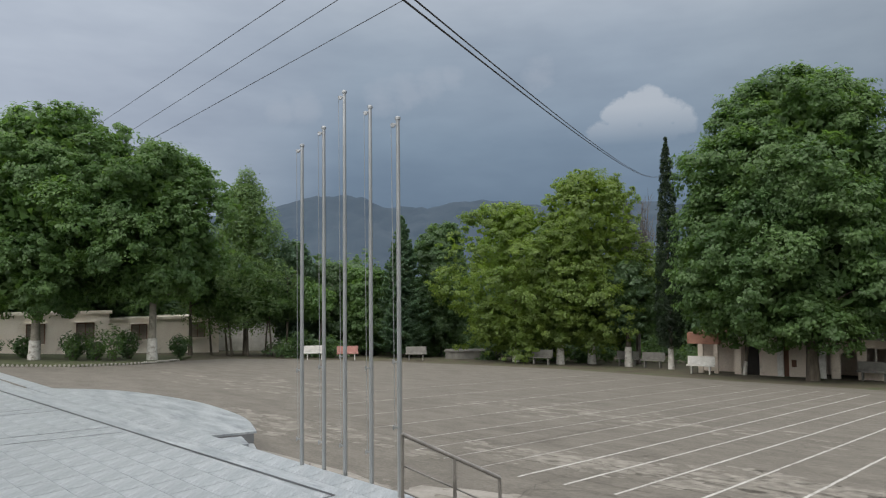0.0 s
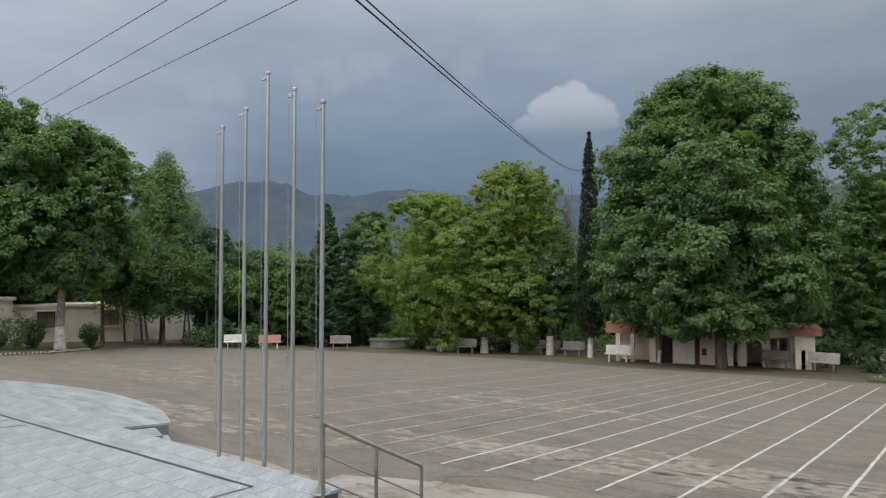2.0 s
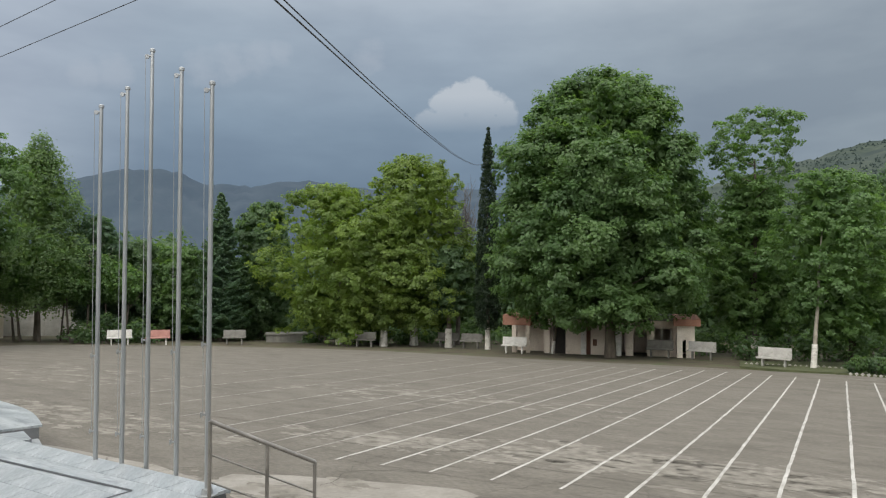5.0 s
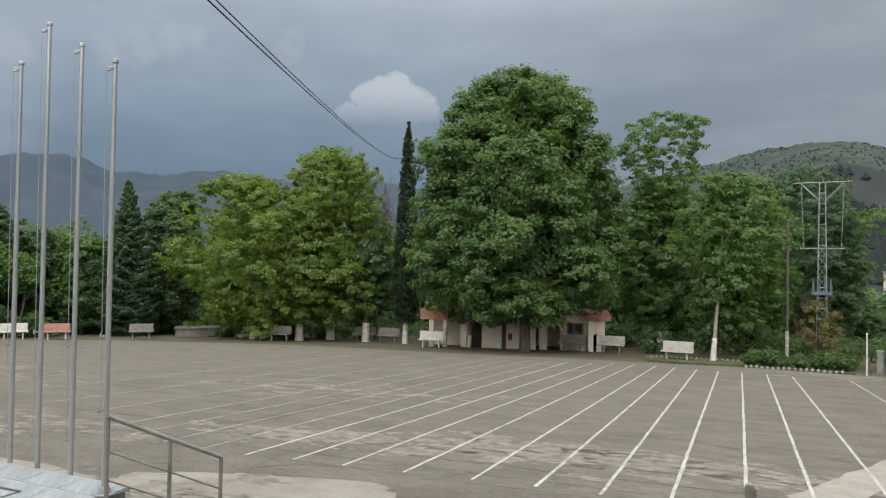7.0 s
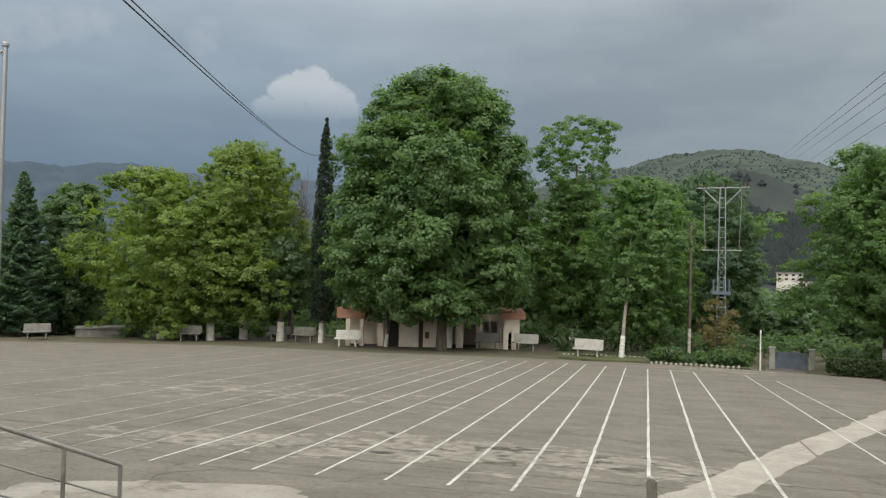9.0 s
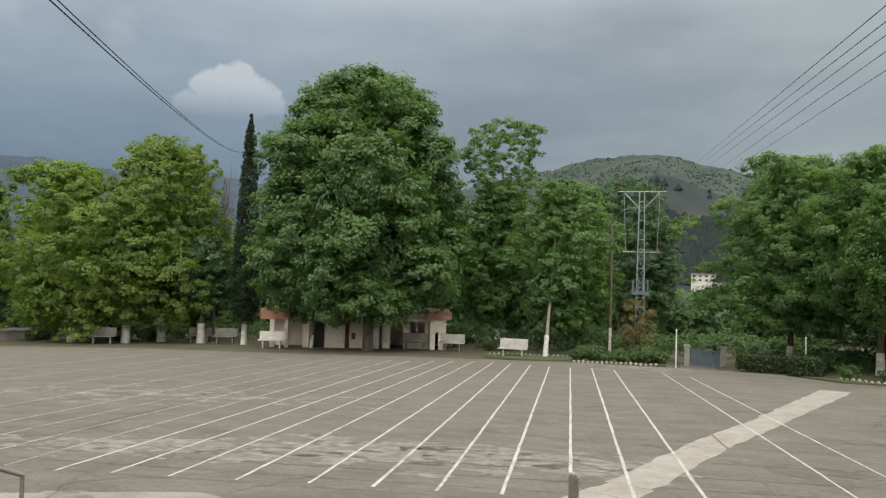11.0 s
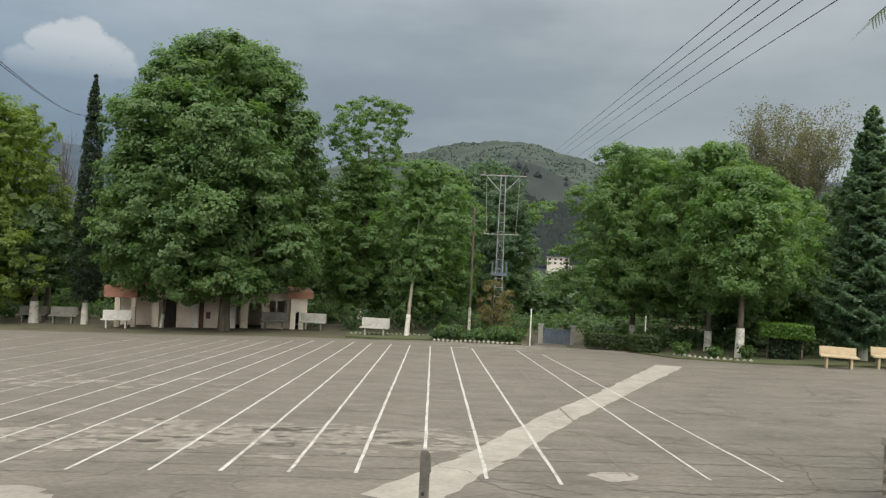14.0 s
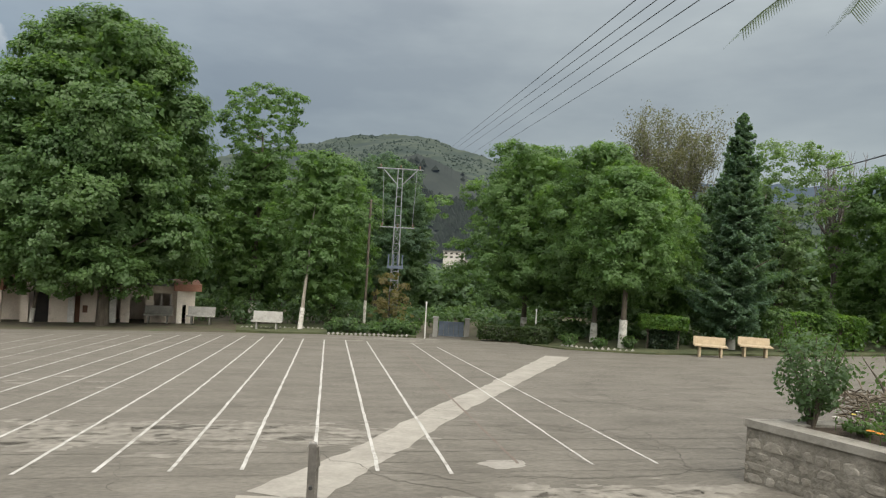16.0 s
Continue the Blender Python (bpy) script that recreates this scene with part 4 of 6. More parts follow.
handrail("handrail", [(-0.50, 8.24, 0.93), (0.655, 8.50, 0.345)], (0.0, 0.53, 1.0), "brushed steel stair handrail with two thin bars")
rail2 = empty("handrail")
bm = bmesh.new()
box(bm, 5.24, 5.32, 5.30, 5.38, -0.45, 0.53, 0.006, Matrix.Translation((5.28, 5.34, 0)) @ pose(0, 0, 0, 0, 0, -45) @ Matrix.Translation((-5.28, -5.34, 0)))
part("post", bm, RAIL_STEEL, rail2)
bm = bmesh.new()
tube(bm, [(5.28, 5.34, 0.50), (6.02, 6.06, -0.02)], [0.055, 0.055], 4)
part("top_rail", bm, RAIL_STEEL, rail2)
bm = bmesh.new()
tube(bm, [(6.02, 6.06, -0.60), (6.02, 6.06, 0.0)], [0.04, 0.04], 8)
part("post", bm, RAIL_STEEL, rail2)
bm = bmesh.new()
tube(bm, [(5.22, 5.28, 0.12), (5.19, 5.25, 0.12)], [0.02, 0.02], 8)
part("bolt", bm, DARK_STEEL, rail2)
tagged(rail2, "square steel stair handrail running down to the yard", "handrail")
steps = empty("entrance_steps")
for k in range(3):
    bm = bmesh.new()
    o = OUT * (0.32 * (k + 1))
    a, b = Vector((-0.30, 8.50, 0)) - OUT * 0.55, Vector((5.0, 3.3, 0)) - OUT * 0.55
    pts = [a, a + o, b + o, b]
    slab(bm, [(p.x, p.y) for p in pts], 0.9, lambda x, y, k=k: -0.15 * k - 0.02)
    part("step", bm, GREY_CONC, steps)
tagged(steps, "grey concrete steps down to the yard", "steps", kind="structure")


# ---- benches
def bench(x, y, yaw, seat_mat, leg_mat, label, L=1.55, H=1.0, name="bench"):
    th = empty(name, pose(x, y, gz(x, y), 0, 0, yaw))
    bm = bmesh.new()
    box(bm, -L / 2, L / 2, 0.20, 0.26, 0.50, H, 0.012, pose(0, 0, 0, -8, 0, 0))
    part("backrest", bm, seat_mat, th)
    bm = bmesh.new()
    box(bm, -L / 2 - 0.02, L / 2 + 0.02, -0.30, 0.20, 0.42, 0.49, 0.012)
    part("seat", bm, seat_mat, th)
    for s in (-1, 1):
        bm = bmesh.new()
        box(bm, s * L * 0.33 - 0.04, s * L * 0.33 + 0.04, -0.22, 0.22, -0.05, 0.42, 0.012)
        part("leg", bm, leg_mat, th)
    return tagged(th, label, "bench", "benches round the yard")


BW = "whitewashed concrete bench at the edge of the yard"
bench(-9.5, 51.2, 12, WHITE_CONC, WHITE_CONC, BW)
bench(-7.1, 51.4, 8, RED_PAINT, WHITE_CONC, "faded red concrete bench under the trees")
bench(-2.1, 52.4, 0, GREY_CONC, GREY_CONC, "cream-grey concrete bench under the trees")
bench(6.9, 49.6, -20, GREY_CONC, GREY_CONC, "weathered grey concrete bench in deep shade")
bench(12.9, 49.3, -28, GREY_CONC, GREY_CONC, "weathered grey concrete bench beside a limewashed trunk")
bench(14.2, 47.6, -30, GREY_CONC, GREY_CONC, "weathered grey concrete bench beside the cypress")
bench(15.40, 42.0, -28, WHITE_CONC, WHITE_CONC, BW)
bench(23.2, 37.8, -38, GREY_CONC, GREY_CONC, "grey concrete bench in front of the kiosk")
bench(24.85, 36.0, -42, PALE_CONC, GREY_CONC, "pale concrete bench in front of the kiosk")
bench(24.75, 29.9, -48, PALE_CONC, PALE_CONC, "pale grey concrete bench on the grass verge")
bench(29.75, 8.3, -66, CREAM_PAINT, CREAM_PAINT, "cream-yellow painted bench beside a limewashed trunk", 1.25, 0.82)
bench(31.35, 6.95, -66, CREAM_PAINT, CREAM_PAINT, "cream-yellow painted bench by the clipped hedge", 1.25, 0.82)


# ---- buildings
def wall_box(name, th, x0, x1, y0, y1, z0, z1, material, label=""):
    bm = bmesh.new()
    box(bm, x0, x1, y0, y1, z0, z1, 0.01)
    return part(name, bm, material, th, label)


def window(th, x, z0, z1, w, y, parent_name="window"):
    """A dark window with frame and sill set into the front at y (front faces -y)."""
    bm = bmesh.new()
    box(bm, x - w / 2, x + w / 2, y - 0.03, y + 0.02, z0, z1)
    wn = part(parent_name, bm, SHUTTER, th)
    for x0, x1, a, b in ((x - w / 2 - 0.07, x - w / 2, z0, z1), (x + w / 2, x + w / 2 + 0.07, z0, z1), (x - w / 2 - 0.07, x + w / 2 + 0.07, z1, z1 + 0.08), (x - 0.025, x + 0.025, z0, z1)):
        bm = bmesh.new()
        box(bm, x0, x1, y - 0.07, y + 0.01, a, b, 0.008)
        part("frame", bm, BROWN_WOOD, wn)
    bm = bmesh.new()
    box(bm, x - w / 2 - 0.14, x + w / 2 + 0.14, y - 0.16, y + 0.02, z0 - 0.08, z0, 0.01)
    part("sill", bm, PLASTER, wn)
    bm = bmesh.new()
    box(bm, x - w / 2 - 0.2, x + w / 2 + 0.2, y - 0.35, y + 0.02, z1 + 0.1, z1 + 0.18, 0.01)
    part("sunshade", bm, PLASTER, wn)


def school_block():
    th = empty("school_block", pose(-31.5, 53.4, -2.25, 0, 0, 29))
    wall_box("wall", th, -8, 5.3, 0, 5, -0.6, 2.95, PLASTER)
    wall_box("roof", th, -8.2, 5.5, -0.15, 5.3, 2.95, 3.18, PLASTER, "flat roof slab with a shallow parapet")
    wall_box("wall", th, 5.3, 14, 0.8, 5, -0.9, 2.35, PLASTER)
    wall_box("roof", th, 5.32, 14.3, 0.65, 5.2, 2.35, 2.55, PLASTER, "lower flat roof slab")
    for x in (-6.2, -3.2, 0.2, 3.6):
        window(th, x, 0.75, 2.2, 1.15, 0.0)
    for x in (7.6, 12.2):
        window(th, x, 0.7, 1.9, 1.1, 0.8)
    tagged(th, "low cream-plastered school block with brown windows behind shrubs", "building")


school_block()
wall_end = empty("garden_wall", pose(-19.6, 63.8, -3.2, 0, 0, 10))
wall_box("wall", wall_end, -7, 7, 0, 0.3, -0.5, 2.5, WHITE_CONC)
wall_box("coping", wall_end, -7.05, 7.05, -0.06, 0.36, 2.5, 2.6, WHITE_CONC)
tagged(wall_end, "pale plastered garden wall behind the trunks", "wall", kind="structure")
lowwall = empty("water_tank", pose(2.3, 55.9, gz(2.3, 55.9) - 0.1, 0, 0, -4))
wall_box("body", lowwall, -2.2, 2.2, 0, 1.6, -0.3, 0.62, GREY_CONC)
wall_box("cover", lowwall, -2.3, 2.3, -0.1, 1.7, 0.62, 0.72, GREY_CONC, "pale slab cover")
tagged(lowwall, "low grey concrete water tank with a pale cover", "tank")


def kiosk():
    """A row of small rooms under the plane tree, open doorways in its front, with terracotta fascias at both ends."""
    th = empty("kiosk_row", pose(20.7, 40.6, -2.78, 0, 0, -31.5))
    low, lintel, high = -0.3, 1.72, 2.2
    for x0, x1, y in ((-3.6, -3.2, 0.0), (-2.2, -0.9, 0.0), (-0.61, 0.26, 0.0), (1.53, 2.02, 0.05), (2.85, 3.3, 0.05), (4.35, 4.6, 0.05)):
        wall_box("wall", th, x0, x1, y, y + 0.25, low, high, PINK_PLASTER)
    for x0, x1, y in ((-3.2, -2.2, 0.004), (-0.9, -0.61, 0.004), (1.0, 1.53, 0.054), (3.3, 4.35, 0.054)):
        wall_box("lintel", th, x0, x1, y, y + 0.24, lintel, high, PINK_PLASTER)
    # the arched doorway
    bm = bmesh.new()
    arc = [(2.02, high), (2.02, 1.35)] + [(2.435 - 0.415 * math.cos(math.pi * k / 10), 1.3 + 0.28 * math.sin(math.pi * k / 10)) for k in range(11)] + [(2.85, 1.35), (2.85, high)]
    front = [bm.verts.new((x, 0.054, z)) for x, z in arc]
    back = [bm.verts.new((x, 0.29, z)) for x, z in arc]
    bm.faces.new(front)
    bm.faces.new(back[::-1])
    for k in range(len(arc)):
        bm.faces.new((front[k], back[k], back[(k + 1) % len(arc)], front[(k + 1) % len(arc)]))
    bmesh.ops.recalc_face_normals(bm, faces=bm.faces[:])
    part("arch", bm, PINK_PLASTER, th)
    wall_box("parapet", th, 3.3, 4.35, 0.06, 0.22, low, 0.78, PINK_PLASTER, "low wall under the open window")
    for x in (3.74, 4.27):
        wall_box("window_post", th, x - 0.035, x + 0.035, 0.02, 0.1, 0.78, lintel, WHITE_CONC, "white window post")
    wall_box("recess", th, 0.26, 1.0, 0.7, 0.95, low, high, GREY_CONC, "grey recessed wall")
    for x0, x1 in ((-3.35, -3.1), (0.9, 1.1), (4.35, 4.6)):
        wall_box("partition", th, x0, x1, 0.95, 4.0, low, high, PINK_PLASTER)
    wall_box("rear_wall", th, -3.6, 5.4, 4.0, 4.25, low, high, PINK_PLASTER)
    wall_box("roof", th, -3.75, 4.7, -0.28, 4.4, high, high + 0.16, GREY_CONC, "flat roof slab")
    for x0, x1 in ((-1.2, -0.87), (0.95, 1.31)):
        wall_box("pillar", th, x0, x1, -0.34, -0.02, low, high, WHITE_CONC, "whitewashed pillar")
    wall_box("door", th, -0.9, -0.62, 0.09, 0.14, -0.1, lintel, BROWN_WOOD, "dark brown door")
    # near-black panel in the open doorway: the shade inside put in as colour
    wall_box("door", th, -3.0, -2.22, 0.16, 0.21, -0.1, lintel, DARK_OPENING, "near-black panel standing in for the shade inside the doorway")
    wall_box("vent", th, -0.47, -0.21, -0.02, 0.02, 0.5, 0.92, BROWN_WOOD, "small brown hatch")
    # end room with its fascia
    wall_box("wall", th, 4.6, 4.92, -0.6, -0.4, low, 1.97, PLASTER, "cream end room")
    wall_box("wall", th, 5.12, 5.62, -0.6, -0.4, low, 1.97, PLASTER, "cream end room")
    wall_box("lintel", th, 4.92, 5.12, -0.596, -0.4, 1.12, 1.97, PLASTER, "cream lintel over the hatch")
    wall_box("side_wall", th, 4.6, 4.8, -0.4, 4.0, low, 1.97, PLASTER, "cream side wall")
    wall_box("side_wall", th, 5.42, 5.62, -0.4, 4.0, low, 1.97, PLASTER, "cream side wall")
    wall_box("fascia", th, 4.4, 5.95, -0.92, 4.2, 1.97, 2.38, TERRACOTTA, "terracotta painted fascia")
    # open porch at the other end
    wall_box("fascia", th, -6.25, -4.4, -0.4, 2.7, 1.7, 2.38, TERRACOTTA, "terracotta painted fascia")
    for x0, x1 in ((-5.64, -5.34), (-4.72, -4.47)):
        wall_box("pillar", th, x0, x1, -0.36, -0.1, low, 1.7, PINK_PLASTER)
    wall_box("rear_wall", th, -6.1, -3.6, 2.4, 2.65, low, 1.7, PINK_PLASTER)
    tagged(th, "low pinkish kiosk row with terracotta fascias under the plane tree", "kiosk")


kiosk()


# ---- lattice pylon with transformer arms
def pylon(x, y):
    g = gz(x, y)
    th = empty("power_pylon", pose(x, y, g, 0, 0, -50))
    H = 7.35 - g

    def half(z):
        return 0.27 - 0.13 * min(1, z / (H * 0.9))

    for sx in (-1, 1):
        for sy in (-1, 1):
            bm = bmesh.new()
            tube(bm, [(sx * half(0), sy * half(0), -0.2), (sx * half(H), sy * half(H), H)], [0.035, 0.03], 4)
            part("leg", bm, GALV, th)
    n = 17
    for k in range(n):
        z0, z1 = H * k / n, H * (k + 1) / n
        for q in range(4):
            a = [(-1, -1), (1, -1), (1, 1), (-1, 1)][q]
            b = [(1, -1), (1, 1), (-1, 1), (-1, -1)][q]
            if k % 2:
                a, b = b, a
            if z1 < H * 0.66:
                bm = bmesh.new()
                tube(bm, [(a[0] * half(z0), a[1] * half(z0), z0), (b[0] * half(z1), b[1] * half(z1), z1)], [0.014, 0.014], 4)
                part("brace", bm, GALV, th)
            bm = bmesh.new()
            tube(bm, [(a[0] * half(z1), a[1] * half(z1), z1), (b[0] * half(z1), b[1] * half(z1), z1)], [0.014, 0.014], 4)
            part("strut", bm, GALV, th)
    for z, w, nm in ((H, 1.42, "crossarm"), (H * 0.63, 1.05, "lower_crossarm"), (H * 0.38, 0.5, "platform")):
        bm = bmesh.new()
        for sy in (-0.1, 0.1):
            tube(bm, [(-w, sy, z), (w, sy, z)], [0.026, 0.026], 4)
        part(nm, bm, GALV, th)
    bm = bmesh.new()
    tube(bm, [(-1.0, 0, H - 0.08), (-0.12, 0, H - 1.0)], [0.03, 0.03], 4)
    tube(bm, [(1.0, 0, H - 0.08), (0.12, 0, H - 1.0)], [0.03, 0.03], 4)
    part("strut", bm, GALV, th)
    for sx in (-1, 0.02, 1):
        for z, w in ((H, 1.2), (H * 0.63, 0.95)):
            bm = bmesh.new()
            for k in range(4):
                tube(bm, [(sx * w, 0, z + 0.03 + k * 0.06), (sx * w, 0, z + 0.07 + k * 0.06)], [0.055, 0.03], 8)
            part("insulator", bm, BROWN_WOOD, th, "brown insulator")
    bm = bmesh.new()
    for k in range(4):
        tube(bm, [(-0.42 + 0.28 * k, -0.3, H * 0.385), (-0.42 + 0.28 * k, -0.3, H * 0.46)], [0.045, 0.045], 8)
    box(bm, -0.5, 0.5, -0.34, -0.26, H * 0.37, H * 0.388, 0.006)
    part("switch_gear", bm, GATE_BLUE, th, "blue-grey switch gear on the platform")
    for sx in (-1.0, 1.0):
        bm = bmesh.new()
        tube(bm, [(sx * 1.02, 0, H), (sx * 0.98, 0, H * 0.85), (sx * 0.90, 0, H * 0.64)], [0.016, 0.016, 0.016], 5)
        part("drop_cable", bm, GALV, th)
    tagged(th, "galvanised lattice power pylon behind a shrub border", "pylon")


pylon(32.9, 28.1)


def post(name, x, y, top, r, material, label, category, arm=False, white=0.0):
    g = gz(x, y)
    th = empty(name, Matrix.Translation((x, y, g)))
    bm = bmesh.new()
    tube(bm, [(0, 0, -0.2), (0, 0, top - g)], [r, r * 0.8], 10)
    part("shaft", bm, material, th, smooth=True)
    bm = bmesh.new()
    tube(bm, [(0, 0, top - g - 0.03), (0, 0, top - g + 0.05)], [r * 1.3, r * 0.9], 10)
    part("cap", bm, material, th)
    if white:
        bm = bmesh.new()
        tube(bm, [(0, 0, -0.1), (0, 0, white)], [r * 1.08, r * 1.06], 10)
        part("painted_foot", bm, LIME, th, "white painted foot")
    if arm:
        bm = bmesh.new()
        for z in (0.15, 0.5, 0.85):
            tube(bm, [(-0.3, 0, top - g - z), (0.3, 0, top - g - z)], [0.025, 0.025], 5)
        part("bracket", bm, DARK_STEEL, th)
    tagged(th, label, category)


post("utility_pole", 31.6, 29.2, 5.3, 0.085, BARK, "dark wooden utility pole with white painted foot", "utility pole", True, 1.6)
post("gate_light_post", 27.9, 21.6, -0.15, 0.038, WHITE_CONC, "white lamp post beside the gate", "post")
post("gate_light_post", 30.7, 16.9, -0.15, 0.038, WHITE_CONC, "white post beside the drive", "post")


def gate():
    g = -2.66
    th = empty("blue_gate", pose(34.3, 24.6, g, 0, 0, -54))
    for k in range(5):
        bm = bmesh.new()
        box(bm, -0.74 + k * 0.3, -0.46 + k * 0.3, -0.02, 0.02, 0.05, 0.9, 0.006)
        part("panel", bm, GATE_BLUE, th)
    for z in (0.08, 0.48, 0.9):
        bm = bmesh.new()
        box(bm, -0.77, 0.77, -0.045, 0.045, z - 0.025, z + 0.025, 0.006)
        part("rail", bm, GATE_BLUE, th)
    for x in (-0.95, 0.95):
        wall_box("gatepost", th, x - 0.14, x + 0.14, -0.14, 0.14, -0.6, 1.1, PALE_CONC, "pale concrete gatepost")
        wall_box("post_cap", th, x - 0.18, x + 0.18, -0.18, 0.18, 1.1, 1.17, PALE_CONC, "pale concrete cap")
    tagged(th, "slate-blue sheet steel gate between pale posts", "gate")


gate()


# ---- overhead wires
def wire(a, b, sag, r, label, name="overhead_wire"):
    a, b = Vector(a), Vector(b)
    bm = bmesh.new()
    pts = []
    for k in range(25):
        t = k / 24
        pts.append(a.lerp(b, t) - Vector((0, 0, sag * 4 * t * (1 - t))))
    tube(bm, pts, [r] * 25, 5)
    ob = part(name, bm, CABLE)
    return tagged(ob, label, "cable", "overhead wires")


def through_points(p, q, before, after):
    """Prolongs the straight line from p to q on both sides."""
    p, q = Vector(p), Vector(q)
    d = (q - p).normalized()
    return p - d * before, q + d * after


for p, q in (((-5.56, 24.37, 12.96), (-26.82, 53.67, 15.55)), ((-3.73, 24.72, 13.08), (-25.91, 54.12, 14.21)), ((-1.34, 24.96, 13.16), (-27.64, 53.26, 11.4))):
    a, b = through_points(p, q, 25, 14)
    wire(a, b, 0.0, 0.016, "thin black overhead power wire")
def hung(off, r, label):
    """A sagging cable from the building's eaves to the trees by the cypress."""
    bm = bmesh.new()
    pts = []
    for k in range(48):
        y = 1.5 + 44.9 * k / 47
        pts.append(Vector((-1.5 + 0.3534 * y, y, 3.91 + 0.0766 * y + 0.0012 * y * y)) + off * (1 - k / 60))
    tube(bm, pts, [r] * 48, 5)
    tagged(part("service_cable", bm, CABLE), label, "cable", "overhead wires")


hung(Vector((0, 0, 0)), 0.0065, "black service cable running to the trees")
hung(Vector((0.03, 0, 0.03)), 0.0055, "thinner black service cable beside the first")
for p, q in (((28.2, 11.67, 13.46), (130.17, 93.92, 28.17)), ((28.51, 10.89, 13.43), (130.72, 93.16, 27.7)), ((28.77, 10.18, 13.39), (131.35, 92.27, 26.98)), ((29.06, 9.3, 13.34), (132.49, 90.62, 26.04)), ((29.43, 8.03, 13.24), (133.61, 88.97, 25.36))):
    a, b = through_points(p, q, 30, 160)
    wire(a, b, 0.0, 0.022, "thin overhead power wire towards the hill")
wire((15.0, 0.4, 5.0), (59.7, 9.6, 10.12), 0.1, 0.022, "black service cable into the trees")


# ---- distant hills
def ridge(name, dist, depth, prof, material, label, foot=-25, bumps=0.03, trees=0, tall=9.0, wood=None):
    """A hill range: crest elevations (azimuth to the left, degrees up) over a sloping flank, with trees scattered over it."""
    az = [p[0] for p in prof]
    bm = bmesh.new()
    n, rows = 420, 22
    grid = []
    for i in range(n + 1):
        a = az[0] + (az[-1] - az[0]) * i / n
        e = float(np.interp(-a, [-q for q in az], [p[1] for p in prof]))
        col = []
        for j in range(rows + 1):
            k = j / rows
            r = dist - depth * (1 - k)
            h = foot + (2.6 + dist * math.tan(radians(e)) - foot) * k ** 1.25
            s = r / 260
            w = noise.noise((math.sin(radians(a)) * s * 3, math.cos(radians(a)) * s * 3, 1.5)) + 0.5 * noise.noise((math.sin(radians(a)) * s * 9, math.cos(radians(a)) * s * 9, 4.5))
            h += w * dist * bumps * k * (1 - 0.86 * k)
            if j == rows:
                h += dist * 0.0016 * noise.noise((a * 3.1, 0.2, 0.7)) + dist * 0.0011 * noise.noise((a * 13.0, 2.2, 0.7))
            col.append(bm.verts.new((-math.sin(radians(a)) * r, math.cos(radians(a)) * r, h)))
        grid.append(col)
    for c0, c1 in zip(grid, grid[1:]):
        for j in range(rows):
            bm.faces.new((c0[j], c1[j], c1[j + 1], c0[j + 1]))
    if trees:
        rnd = random.Random(int(dist))
        verts, faces = [], []
        while len(faces) < trees * 6:
            u, w = rnd.uniform(0, n - 1), rnd.uniform(rows * 0.25, rows - 0.05)
            i, j = int(u), int(w)
            p = grid[i][j].co.lerp(grid[i + 1][j].co, u - i).lerp(grid[i][j + 1].co.lerp(grid[i + 1][j + 1].co, u - i), w - j)
            if noise.noise((p.x * 0.012, p.y * 0.012, p.z * 0.03)) + rnd.uniform(-0.4, 0.4) < 0.02:
                continue
            h = tall * rnd.uniform(0.5, 1.2)
            r, a0, b = h * rnd.uniform(0.45, 0.8), rnd.uniform(0, 1), len(verts)
            verts += [p + Vector((math.cos(a0 + q * 1.0472) * r, math.sin(a0 + q * 1.0472) * r, h * rnd.uniform(0.0, 0.3))) for q in range(6)] + [p + Vector((0, 0, h))]
            faces += [(b + q, b + (q + 1) % 6, b + 6) for q in range(6)]
        tagged(raw("hill_woods", verts, faces, wood or material), "dark clumps of trees scattered over the hillside", "woods", kind="stuff")
    return tagged(part(name, bm, material, smooth=True), label, "hill", kind="structure")


# the haze over ridge, hill and spur is emission in their materials
ridge("backdrop_ridge", 3200, 1500, [(75, 5), (45, 6.2), (30, 5.2), (20, 5.4), (15.5, 6.04), (13, 6.66), (9.9, 7.45), (6.7, 7.2), (4.3, 6.4), (1.0, 6.55), (-1.6, 7.0), (-4.9, 7.0), (-8, 6.4), (-14, 6.6), (-22, 6.0), (-34, 5.6), (-50, 5.6), (-75, 6.4), (-100, 6.0), (-115, 5)], FAR_HILL, "distant wooded mountain ridge with blue haze put in by emission")
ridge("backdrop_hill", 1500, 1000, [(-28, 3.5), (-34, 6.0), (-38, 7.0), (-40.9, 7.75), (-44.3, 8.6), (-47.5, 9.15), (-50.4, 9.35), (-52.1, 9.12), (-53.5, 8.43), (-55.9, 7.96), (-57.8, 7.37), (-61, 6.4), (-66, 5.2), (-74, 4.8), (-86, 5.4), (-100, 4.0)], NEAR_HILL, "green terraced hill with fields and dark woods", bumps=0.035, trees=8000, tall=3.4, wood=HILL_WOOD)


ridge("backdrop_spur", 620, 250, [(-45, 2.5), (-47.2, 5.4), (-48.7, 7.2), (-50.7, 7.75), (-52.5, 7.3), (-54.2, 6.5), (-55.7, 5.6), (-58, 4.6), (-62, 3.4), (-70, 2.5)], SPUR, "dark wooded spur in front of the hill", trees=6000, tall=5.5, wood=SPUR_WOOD)


